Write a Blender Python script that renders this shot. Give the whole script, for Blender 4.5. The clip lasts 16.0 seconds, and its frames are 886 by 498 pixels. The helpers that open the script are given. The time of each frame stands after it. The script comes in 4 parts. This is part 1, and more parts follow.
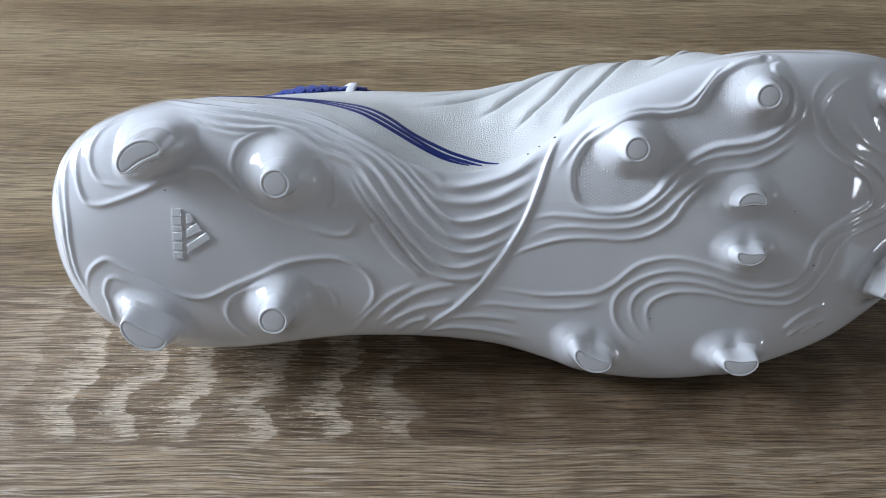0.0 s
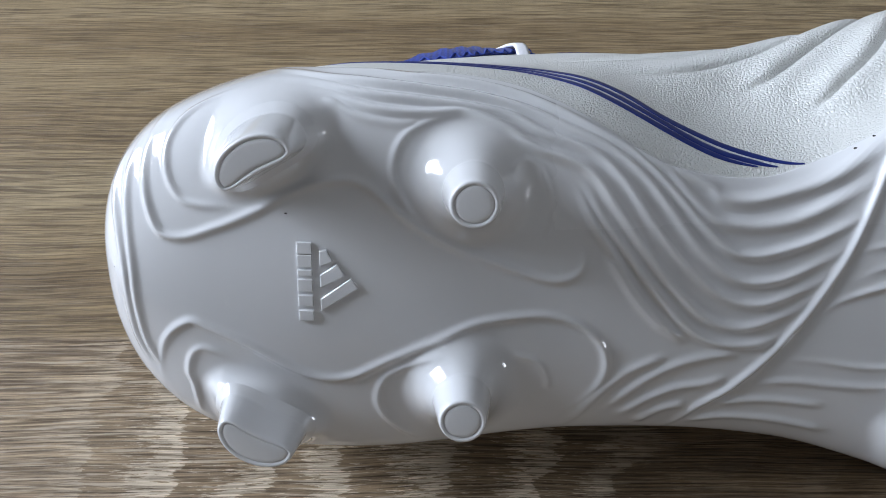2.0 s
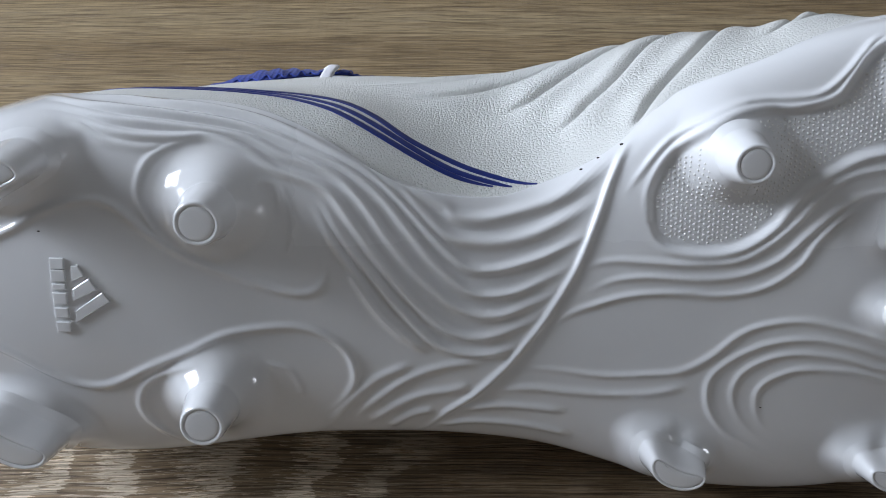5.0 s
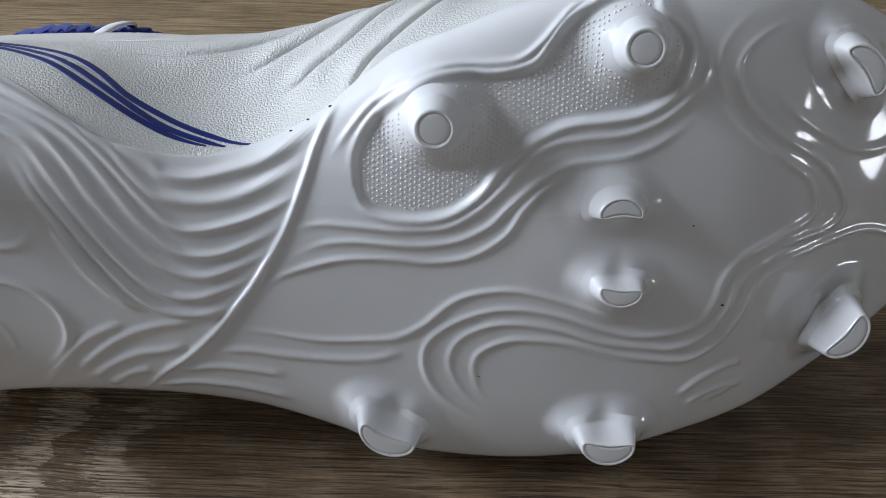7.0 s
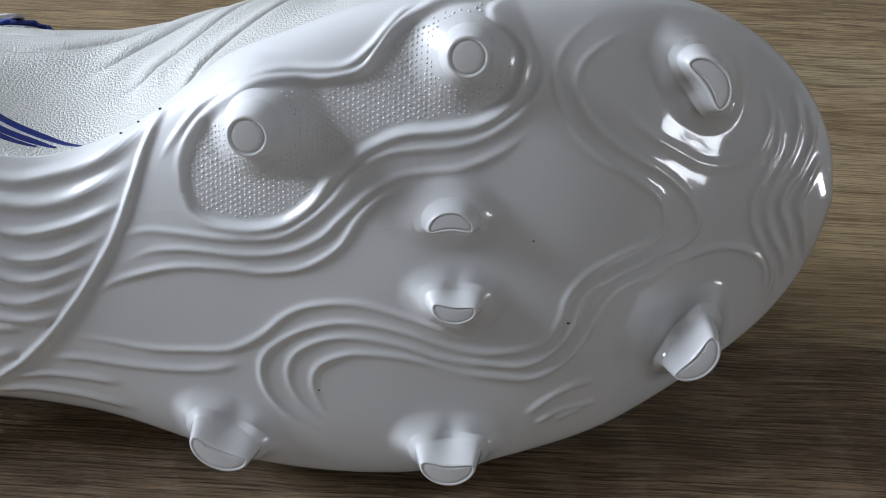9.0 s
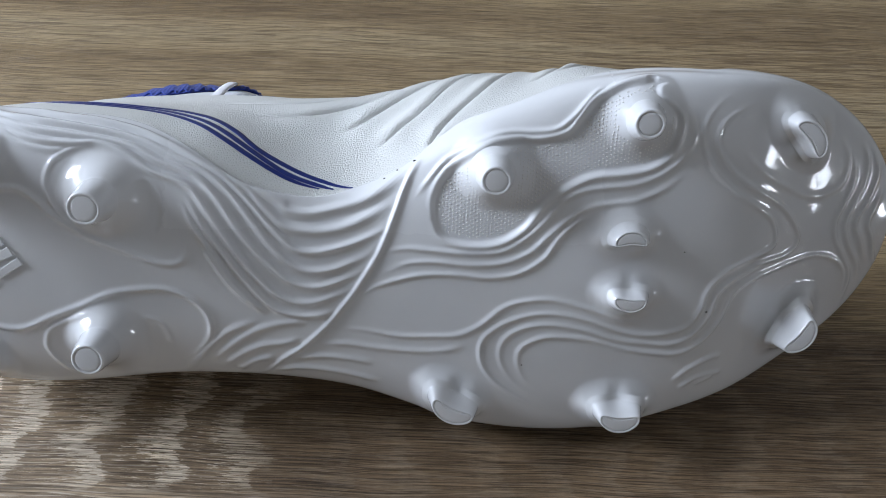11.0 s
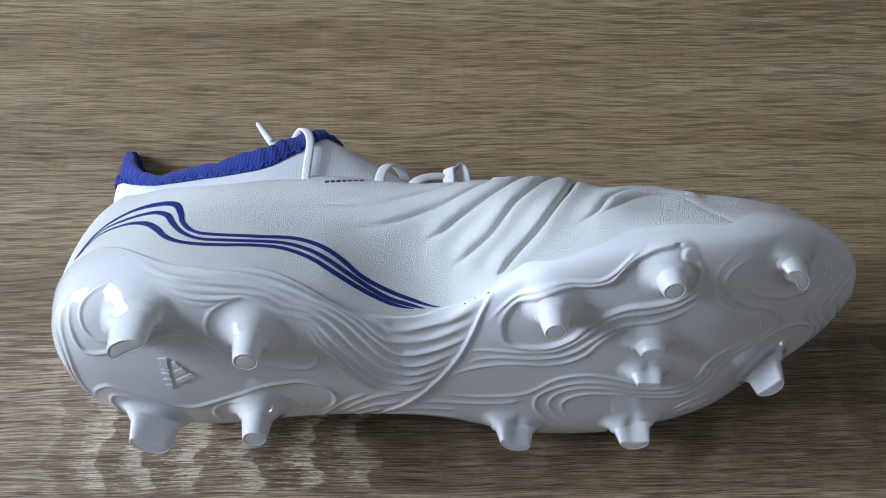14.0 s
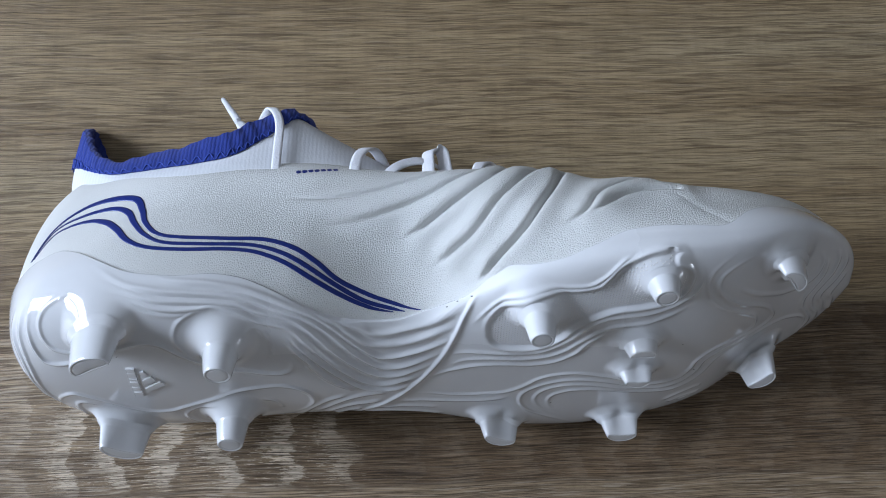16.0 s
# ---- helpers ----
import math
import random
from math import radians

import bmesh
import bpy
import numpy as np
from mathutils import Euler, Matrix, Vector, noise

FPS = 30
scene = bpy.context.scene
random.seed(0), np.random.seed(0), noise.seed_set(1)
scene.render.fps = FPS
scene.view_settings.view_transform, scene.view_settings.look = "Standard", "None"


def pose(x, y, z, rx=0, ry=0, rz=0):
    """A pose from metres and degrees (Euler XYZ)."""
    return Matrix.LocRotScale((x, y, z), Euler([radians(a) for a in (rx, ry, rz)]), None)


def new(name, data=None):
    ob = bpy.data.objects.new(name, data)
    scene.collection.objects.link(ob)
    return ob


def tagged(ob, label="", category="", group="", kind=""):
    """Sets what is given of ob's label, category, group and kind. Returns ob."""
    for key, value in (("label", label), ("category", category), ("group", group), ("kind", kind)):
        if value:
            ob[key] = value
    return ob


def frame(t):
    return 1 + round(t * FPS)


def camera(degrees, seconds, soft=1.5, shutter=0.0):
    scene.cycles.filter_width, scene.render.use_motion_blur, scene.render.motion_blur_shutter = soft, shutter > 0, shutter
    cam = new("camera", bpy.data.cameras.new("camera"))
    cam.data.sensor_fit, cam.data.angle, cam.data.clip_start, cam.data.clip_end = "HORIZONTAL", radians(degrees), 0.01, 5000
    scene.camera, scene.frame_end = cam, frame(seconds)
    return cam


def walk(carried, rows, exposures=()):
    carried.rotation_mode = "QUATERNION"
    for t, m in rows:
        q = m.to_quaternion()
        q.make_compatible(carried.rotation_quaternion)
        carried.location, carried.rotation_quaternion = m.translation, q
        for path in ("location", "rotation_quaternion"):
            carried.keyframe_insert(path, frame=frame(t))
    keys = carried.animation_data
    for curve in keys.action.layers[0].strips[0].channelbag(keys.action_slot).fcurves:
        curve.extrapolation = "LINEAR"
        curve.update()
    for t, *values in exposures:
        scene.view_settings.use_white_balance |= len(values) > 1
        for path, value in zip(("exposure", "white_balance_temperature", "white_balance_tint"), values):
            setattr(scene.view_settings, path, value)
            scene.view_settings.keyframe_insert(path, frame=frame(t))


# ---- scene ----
cam = camera(52.7, 16.0, 1.0)
METRES, EYE, TILT, LEAN, TURN = 0.66, 0.2397, -43.8, -1.12, 0.0
ROWS = [
    (0.0, 0.0, 0.0, 0.0, 0.0, 0.0, -0.0),
    (0.5, -0.0254, 0.0348, 0.0134, 0.59, -0.14, 0.28),
    (1.0, -0.0427, 0.08, 0.0189, 0.86, -0.91, 0.46),
    (1.5, -0.0657, 0.1202, 0.025, 0.99, -1.41, 0.48),
    (2.0, -0.0765, 0.1523, 0.0237, 1.12, -1.72, 0.49),
    (2.5, -0.0744, 0.1565, 0.0223, 0.97, -1.95, 0.67),
    (3.0, -0.0681, 0.1522, 0.0233, 0.98, -1.69, 0.73),
    (3.5, -0.0547, 0.1464, 0.0247, 0.86, -1.15, 0.61),
    (6.0, 0.0459, 0.1342, 0.0249, 1.31, -1.92, 0.19),
    (6.5, 0.0692, 0.1363, 0.0211, 1.12, -2.46, -0.43),
    (7.0, 0.0934, 0.1409, 0.0239, 1.28, -3.13, -1.15),
    (7.5, 0.1212, 0.1454, 0.0286, 1.59, -3.27, -1.97),
    (8.0, 0.149, 0.1554, 0.0308, 2.04, -3.71, -2.47),
    (10.5, 0.1064, 0.1039, 0.0305, 1.64, -2.7, -2.03),
    (11.0, 0.0713, 0.0475, 0.029, 1.06, -2.03, -1.66),
    (11.5, 0.0506, -0.0181, 0.0257, 0.57, -1.21, -1.43),
    (12.0, 0.0437, -0.0525, 0.0292, 0.29, -0.78, -1.2),
    (12.5, 0.0383, -0.0584, 0.0472, 0.09, -6.12, -1.08),
    (13.0, 0.0359, -0.0571, 0.1493, -0.32, -15.08, -1.68),
    (13.5, 0.0293, -0.0315, 0.2287, -0.48, -21.36, -1.39),
    (14.0, 0.0224, 0.0037, 0.2816, -0.67, -26.28, -0.2),
    (14.5, 0.016, 0.0398, 0.3036, -1.25, -28.7, -0.08),
    (15.0, 0.0271, 0.0483, 0.3127, -1.84, -30.59, -0.22),
    (15.5, 0.0258, 0.0531, 0.3114, -2.19, -31.8, -0.35),
    (16.0, 0.0227, 0.0504, 0.3116, -2.15, -32.27, -0.26),
]
walk(cam, [(t, pose(0, 0, EYE, TILT, LEAN, TURN) @ pose(METRES * x, METRES * y, METRES * z, 90 + pitch, roll, yaw)) for t, x, y, z, yaw, pitch, roll in ROWS],
     exposures=((0, 0.1, 6300, 12), (2.5, -0.08, 6550, 12), (6.5, -0.1, 6650, 12), (8, 0.06, 6750, 12), (12, 0.08, 6280, 12), (13.5, -0.1, 6150, 12), (16, -0.28, 6100, 12)))

# ---- light: daylight through one window, beyond the boot's heel ----
world = bpy.data.worlds.new("world")
world.use_nodes = True
scene.world = world
wn = world.node_tree.nodes
sky = wn.new("ShaderNodeTexSky")
sky.sky_type, sky.sun_disc, sky.sun_elevation, sky.sun_rotation = "NISHITA", False, radians(40), radians(120)
world.node_tree.links.new(sky.outputs[0], wn["Background"].inputs[0])
wn["Background"].inputs[1].default_value = 0.12
lamp = bpy.data.lights.new("window_light", "AREA")
lamp.shape, lamp.size, lamp.size_y, lamp.energy, lamp.color = "RECTANGLE", 0.76, 0.56, 46, (0.76, 0.865, 1.0)
window_light = new("window_light", lamp)
WIN = (-1.25, 0.36, 0.68)  # the middle of the window
window_light.matrix_world = pose(WIN[0] + 0.02, WIN[1], WIN[2], 0, -90, 0)
# a small window in the opposite wall
DOOR = (-0.72, 0.3)
lamp = bpy.data.lights.new("door_light", "AREA")
lamp.shape, lamp.size, lamp.size_y, lamp.energy, lamp.color = "RECTANGLE", 0.34, 0.28, 3.0, (0.80, 0.885, 1.0)
door_light = new("door_light", lamp)
door_light.matrix_world = pose(2.18, DOOR[0], DOOR[1], 0, 90, 0)


# ---- materials ----
def material(name, rough=0.5, metal=0.0):
    m = bpy.data.materials.new(name)
    m.use_nodes = True
    b = m.node_tree.nodes["Principled BSDF"]
    b.inputs["Roughness"].default_value = rough
    b.inputs["Metallic"].default_value = metal
    return m, m.node_tree.nodes, m.node_tree.links, b


def node(nodes, kind, **values):
    n = nodes.new(kind)
    for key, value in values.items():
        n.inputs[key].default_value = value
    return n


def coords(nodes, links, scale, turn=(0, 0, 0)):
    tc, mp = nodes.new("ShaderNodeTexCoord"), nodes.new("ShaderNodeMapping")
    mp.inputs["Scale"].default_value, mp.inputs["Rotation"].default_value = scale, turn
    links.new(tc.outputs["Object"], mp.inputs["Vector"])
    return mp.outputs["Vector"]


def ramp(nodes, links, value, stops):
    r = nodes.new("ShaderNodeValToRGB")
    while len(r.color_ramp.elements) < len(stops):
        r.color_ramp.elements.new(0.5)
    for e, (at, colour) in zip(r.color_ramp.elements, stops):
        e.position, e.color = at, (*colour, 1)
    links.new(value, r.inputs["Fac"])
    return r.outputs["Color"]


def noise_of(nodes, links, vector, scale, detail=3.0, rough=0.55, distort=0.0):
    n = node(nodes, "ShaderNodeTexNoise", Scale=scale, Detail=detail, Roughness=rough, Distortion=distort)
    links.new(vector, n.inputs["Vector"])
    return n.outputs["Fac"]


def maths(nodes, links, kind, a, b):
    n = nodes.new("ShaderNodeMath")
    n.operation = kind
    for socket, value in zip(n.inputs, (a, b)):
        if isinstance(value, (int, float)):
            socket.default_value = value
        else:
            links.new(value, socket)
    return n.outputs[0]


def blend(nodes, links, kind, fac, a, b):
    n = nodes.new("ShaderNodeMix")
    n.data_type, n.blend_type = "RGBA", kind
    for socket, value in ((n.inputs["Factor"], fac), (n.inputs[6], a), (n.inputs[7], b)):
        if isinstance(value, (int, float, tuple)):
            socket.default_value = value
        else:
            links.new(value, socket)
    return n.outputs[2]


def relief(nodes, links, shader, height, strength, depth):
    bump = node(nodes, "ShaderNodeBump", Strength=strength, Distance=depth)
    links.new(height, bump.inputs["Height"])
    links.new(bump.outputs["Normal"], shader.inputs["Normal"])


def plain(name, colour, rough, grain=400.0, vary=0.12, bump=0.3, depth=0.0002):
    """A surface of one paint or cloth, with a little variation at two scales and a fine grain."""
    m, n, l, b = material(name, rough)
    at = coords(n, l, (1, 1, 1))
    fine, broad = noise_of(n, l, at, grain, 3), noise_of(n, l, at, grain / 18, 2)
    both = maths(n, l, "ADD", maths(n, l, "MULTIPLY", fine, 0.5), maths(n, l, "MULTIPLY", broad, 0.5))
    low, high = [c * (1 - vary) for c in colour], [min(1, c * (1 + vary)) for c in colour]
    l.new(ramp(n, l, both, ((0.3, low), (0.7, high))), b.inputs["Base Color"])
    relief(n, l, b, fine, bump, depth)
    return m


def leather():
    """White calf leather: fine pebble grain, deeper in places, a few creases, faint grey handling marks."""
    m, n, l, b = material("white_leather", 0.42)
    at = coords(n, l, (1, 1, 1))
    cells = node(n, "ShaderNodeTexVoronoi", Scale=1250.0, Randomness=1.0)
    cells.feature = "DISTANCE_TO_EDGE"
    l.new(at, cells.inputs["Vector"])
    warp, broad, where = noise_of(n, l, at, 210, 4, 0.6), noise_of(n, l, at, 26, 3), noise_of(n, l, at, 34, 3)
    l.new(ramp(n, l, broad, ((0.25, (0.60, 0.60, 0.58)), (0.75, (0.69, 0.69, 0.675)))), b.inputs["Base Color"])
    pores = ramp(n, l, cells.outputs["Distance"], ((0.0, (0, 0, 0)), (0.25, (1, 1, 1))))
    split = n.new("ShaderNodeSeparateXYZ")
    l.new(at, split.inputs[0])
    vamp = node(n, "ShaderNodeMapRange")
    for key, value in (("From Min", -0.08), ("From Max", 0.0), ("To Min", 0.2), ("To Max", 1.0)):
        vamp.inputs[key].default_value = value
    l.new(split.outputs[0], vamp.inputs["Value"])
    depth = ramp(n, l, where, ((0.3, (0.25, 0.25, 0.25)), (0.6, (1, 1, 1))))
    height = maths(n, l, "ADD", maths(n, l, "MULTIPLY", pores, depth), warp)
    height = maths(n, l, "MULTIPLY", height, vamp.outputs["Result"])
    relief(n, l, b, height, 0.6, 0.0004)
    return m


def glossy_plastic():
    """Moulded white plastic, glossy, slightly milky, with faint smears on its polish."""
    m, n, l, b = material("white_plastic", 0.16)
    at = coords(n, l, (1, 1, 1))
    broad, fine = noise_of(n, l, at, 22, 3), noise_of(n, l, at, 260, 3)
    l.new(ramp(n, l, broad, ((0.3, (0.670, 0.672, 0.684)), (0.7, (0.722, 0.724, 0.736)))), b.inputs["Base Color"])
    # polished at the heel and the toe, satin between; clear towards the toe's rim
    split = n.new("ShaderNodeSeparateXYZ")
    l.new(at, split.inputs[0])

    def grade(lo, hi):
        g = node(n, "ShaderNodeMapRange")
        g.interpolation_type = "SMOOTHSTEP"
        g.inputs["From Min"].default_value, g.inputs["From Max"].default_value = lo, hi
        l.new(split.outputs[0], g.inputs["Value"])
        return g.outputs["Result"]

    flank = node(n, "ShaderNodeMapRange")
    flank.inputs["From Min"].default_value, flank.inputs["From Max"].default_value = 0.022, -0.004
    l.new(split.outputs[1], flank.inputs["Value"])
    polish = maths(n, l, "ADD", maths(n, l, "SUBTRACT", 1.0, grade(-0.065, 0.005)), grade(0.05, 0.13))
    polish = maths(n, l, "MAXIMUM", polish, flank.outputs["Result"])
    gloss = maths(n, l, "ADD", maths(n, l, "MULTIPLY", broad, 0.06), maths(n, l, "MULTIPLY", fine, 0.03))
    gloss = maths(n, l, "ADD", gloss, maths(n, l, "MULTIPLY", maths(n, l, "SUBTRACT", 1.0, polish), 0.36))
    l.new(maths(n, l, "ADD", gloss, 0.04), b.inputs["Roughness"])
    b.inputs["Specular IOR Level"].default_value = 0.5
    l.new(maths(n, l, "ADD", maths(n, l, "MULTIPLY", polish, 0.85), 0.05), b.inputs["Coat Weight"])
    b.inputs["Coat Roughness"].default_value = 0.02
    l.new(maths(n, l, "MULTIPLY", grade(0.155, 0.176), 0.2), b.inputs["Transmission Weight"])
    b.inputs["Subsurface Weight"].default_value = 0.12
    b.inputs["Subsurface Radius"].default_value = (0.002, 0.002, 0.002)
    b.inputs["Subsurface Scale"].default_value = 1.0
    relief(n, l, b, broad, 0.12, 0.0008)
    return m


def oak():
    """Oak decor in strips: fibres along x with short dark pores, and one strip with a flame figure."""
    m, n, l, b = material("oak_decor", 0.5)
    tc = n.new("ShaderNodeTexCoord")
    split = n.new("ShaderNodeSeparateXYZ")
    l.new(tc.outputs["Object"], split.inputs[0])
    x = maths(n, l, "ADD", split.outputs[0], 0.1)
    wander = noise_of(n, l, tc.outputs["Object"], 9.0, 2)
    # the fibres lie a little askew and wander
    y = maths(n, l, "ADD", maths(n, l, "ADD", split.outputs[1], 0.25), maths(n, l, "MULTIPLY", x, -0.012))
    yw = maths(n, l, "ADD", y, maths(n, l, "MULTIPLY", wander, 0.008))

    def field(sx, sy, detail=3, rough=0.55, distort=0.0, seed=0.0):
        c = n.new("ShaderNodeCombineXYZ")
        l.new(maths(n, l, "MULTIPLY", x, sx), c.inputs[0])
        l.new(maths(n, l, "MULTIPLY", yw, sy), c.inputs[1])
        c.inputs[2].default_value = seed
        return noise_of(n, l, c.outputs[0], 1.0, detail, rough, distort)

    def edge(value, at, soft):
        s = node(n, "ShaderNodeMapRange")
        s.interpolation_type = "SMOOTHSTEP"
        s.inputs["From Min"].default_value, s.inputs["From Max"].default_value = at - soft, at + soft
        l.new(value, s.inputs["Value"])
        return s.outputs["Result"]

    def gray(v):
        return (v, v, v)

    def less(value):
        return maths(n, l, "SUBTRACT", 1.0, value)

    def times(a, b):
        return maths(n, l, "MULTIPLY", a, b)

    # growth bands, broad and narrow
    broad, narrow = field(1.8, 22.0, 3, 0.5, 0.0, 3.0), field(5.0, 150.0, 4, 0.65, 0.4, 7.0)
    colour = ramp(n, l, broad, ((0.34, (0.178, 0.121, 0.064)), (0.5, (0.270, 0.195, 0.108)), (0.68, (0.318, 0.245, 0.146))))
    colour = blend(n, l, "MULTIPLY", 0.7, colour, ramp(n, l, narrow, ((0.30, (0.70, 0.65, 0.60)), (0.48, gray(1.0)), (0.72, gray(1.14)))))
    # the front part: brown heartwood, streaked towards the heel, plainer and darker towards the toe, the boot's shadow
    # painted in
    strip = less(edge(y, 0.2295, 0.0012))
    heel_end = less(edge(maths(n, l, "ADD", x, times(wander, 0.08)), 0.010, 0.05))
    # toe colour: darker wood, deepened further to stand in for the boot's shadow
    heart_shaded = blend(n, l, "MIX", heel_end, (0.135, 0.088, 0.050, 1), (0.255, 0.184, 0.116, 1))
    heart_shaded = blend(n, l, "MULTIPLY", 0.8, heart_shaded, ramp(n, l, narrow, ((0.30, (0.58, 0.54, 0.50)), (0.50, gray(1.0)), (0.70, gray(1.3)))))
    # flame figure: steps of growth across the fibre, each a field of pale dashes that thickens to a ragged edge
    jag = field(9.0, 1900.0, 2, 0.6, 0.0, 11.0)
    sway = field(9.0, 36.0, 3, 0.5, 0.0, 5.0)
    contour = maths(n, l, "FRACT", maths(n, l, "ADD", maths(n, l, "ADD", times(x, 46.0), times(sway, 2.7)), maths(n, l, "ADD", times(jag, 0.42), times(field(34.0, 70.0, 2, 0.5, 0.0, 61.0), 1.1))), 0.0)
    pale = ramp(n, l, contour, ((0.0, gray(0.0)), (0.35, gray(0.12)), (0.7, gray(0.75)), (0.94, gray(1.0)), (0.95, gray(0.0))))
    dashes = field(190.0, 2300.0, 3, 0.65, 0.0, 17.0)
    scratch = edge(maths(n, l, "ADD", dashes, times(pale, 0.24)), 0.63, 0.02)
    reach = times(times(edge(x, -0.128, 0.025), less(edge(x, -0.010, 0.025))), edge(y, 0.1625, 0.004))
    pale = times(scratch, maths(n, l, "ADD", times(reach, 0.72), 0.08))
    heart_shaded = blend(n, l, "MULTIPLY", times(reach, 0.55), heart_shaded, (0.62, 0.58, 0.54, 1))
    heart_shaded = blend(n, l, "MIX", pale, heart_shaded, (0.590, 0.495, 0.385, 1))
    colour = blend(n, l, "MIX", times(strip, 0.92), colour, heart_shaded)
    front = less(edge(y, 0.1610, 0.0012))
    colour = blend(n, l, "MIX", times(front, 0.62), colour, (0.285, 0.210, 0.132, 1))
    # fibres: long and soft behind, short and strong in front
    fibre = field(40.0, 1900.0, 4, 0.68, 0.0, 1.0)
    lines = ramp(n, l, fibre, ((0.39, (0.36, 0.32, 0.27)), (0.49, gray(1.0)), (0.60, (1.62, 1.62, 1.60))))
    colour = blend(n, l, "MULTIPLY", maths(n, l, "ADD", times(strip, 0.28), 0.70), colour, lines)
    flecks = ramp(n, l, field(45.0, 1300.0, 3, 0.6, 0.0, 53.0), ((0.55, gray(0.0)), (0.62, gray(1.0))))
    colour = blend(n, l, "MIX", times(flecks, maths(n, l, "ADD", maths(n, l, "ADD", times(times(strip, heel_end), 0.5), times(front, 0.4)), 0.16)), colour, (0.50, 0.41, 0.31, 1))
    # pores: sparse long dark strokes
    where = field(3.0, 24.0, 2, 0.5, 0.0, 31.0)
    pores = maths(n, l, "ADD", field(30.0, 620.0, 3, 0.62, 0.15, 23.0), times(where, 0.26))
    dark = ramp(n, l, pores, ((0.69, gray(0.0)), (0.76, gray(1.0))))
    colour = blend(n, l, "MIX", times(dark, 0.6), colour, (0.105, 0.066, 0.036, 1))
    joint = times(edge(y, 0.1602, 0.0005), less(edge(y, 0.1616, 0.0006)))
    colour = blend(n, l, "MIX", times(joint, 0.30), colour, (0.10, 0.07, 0.045, 1))
    # faint saw marks across the fibre
    saw = field(330.0, 22.0, 3, 0.6, 0.0, 41.0)
    colour = blend(n, l, "MULTIPLY", 0.18, colour, ramp(n, l, saw, ((0.36, gray(0.74)), (0.6, gray(1.12)))))
    l.new(colour, b.inputs["Base Color"])
    l.new(maths(n, l, "ADD", maths(n, l, "MULTIPLY", fibre, 0.22), 0.40), b.inputs["Roughness"])
    b.inputs["Specular IOR Level"].default_value = 0.35
    relief(n, l, b, maths(n, l, "ADD", fibre, maths(n, l, "MULTIPLY", dark, -0.8)), 0.55, 0.0006)
    return m


def knit(name, colour, ribs=1.0):
    """Ribbed elastic knit."""
    m, n, l, b = material(name, 0.9)
    at = coords(n, l, (1, 1, 1))
    wave = node(n, "ShaderNodeTexWave", Scale=210.0, Distortion=3.0, Detail=2.0)
    wave.inputs["Detail Scale"].default_value = 3.0
    l.new(at, wave.inputs["Vector"])
    fine, broad = noise_of(n, l, at, 1400, 2), noise_of(n, l, at, 90, 3)
    low, high = [c * (1 - 0.4 * ribs) for c in colour], [min(1, c * (1 + 0.3 * ribs)) for c in colour]
    tone = maths(n, l, "ADD", maths(n, l, "MULTIPLY", wave.outputs["Fac"], 0.4), maths(n, l, "MULTIPLY", broad, 0.6))
    l.new(ramp(n, l, tone, ((0.2, low), (0.8, high))), b.inputs["Base Color"])
    b.inputs["Sheen Weight"].default_value = 0.1
    relief(n, l, b, maths(n, l, "ADD", wave.outputs["Fac"], fine), 0.02 + 0.45 * ribs, 0.0005)
    return m


LEATHER, PLASTIC, OAK = leather(), glossy_plastic(), oak()
BLUE_PRINT = plain("blue_print", (0.006, 0.021, 0.165), 0.38, 500, 0.15, 0.25, 0.0002)
BLUE_KNIT, WHITE_KNIT = knit("blue_knit", (0.009, 0.030, 0.235), 0.55), knit("white_knit", (0.68, 0.69, 0.72), 0.12)
LACE_CLOTH = plain("white_lace", (0.76, 0.76, 0.80), 0.85, 1500, 0.15, 0.6, 0.0004)
DUST = plain("dark_dust", (0.03, 0.025, 0.02), 0.8, 900)
LINING = plain("dark_lining", (0.02, 0.024, 0.16), 0.9, 900)
STITCH = plain("blue_thread", (0.025, 0.06, 0.36), 0.7, 900)
MATT_PLASTIC = plain("matt_white_plastic", (0.72, 0.71, 0.70), 0.5, 300, 0.04)
WALL = plain("wall_paint", (0.54, 0.52, 0.49), 0.9, 60, 0.05)
FLOOR = plain("floor_finish", (0.24, 0.22, 0.20), 0.6, 40, 0.15)
FRAME_PAINT = plain("window_paint", (0.8, 0.8, 0.8), 0.4, 80, 0.04)


# ---- helpers for meshes ----
def box(bm, lo, hi):
    lo, hi = Vector(lo), Vector(hi)
    return bmesh.ops.create_cube(bm, size=1, matrix=Matrix.LocRotScale((lo + hi) / 2, None, hi - lo))


def part(name, bm, mat, parent=None, label="", smooth=False):
    me = bpy.data.meshes.new(name)
    bm.to_mesh(me)
    bm.free()
    for p in me.polygons:
        p.use_smooth = smooth
    me.materials.append(mat)
    ob = new(name, me)
    ob.parent = parent
    return tagged(ob, label) if label else ob


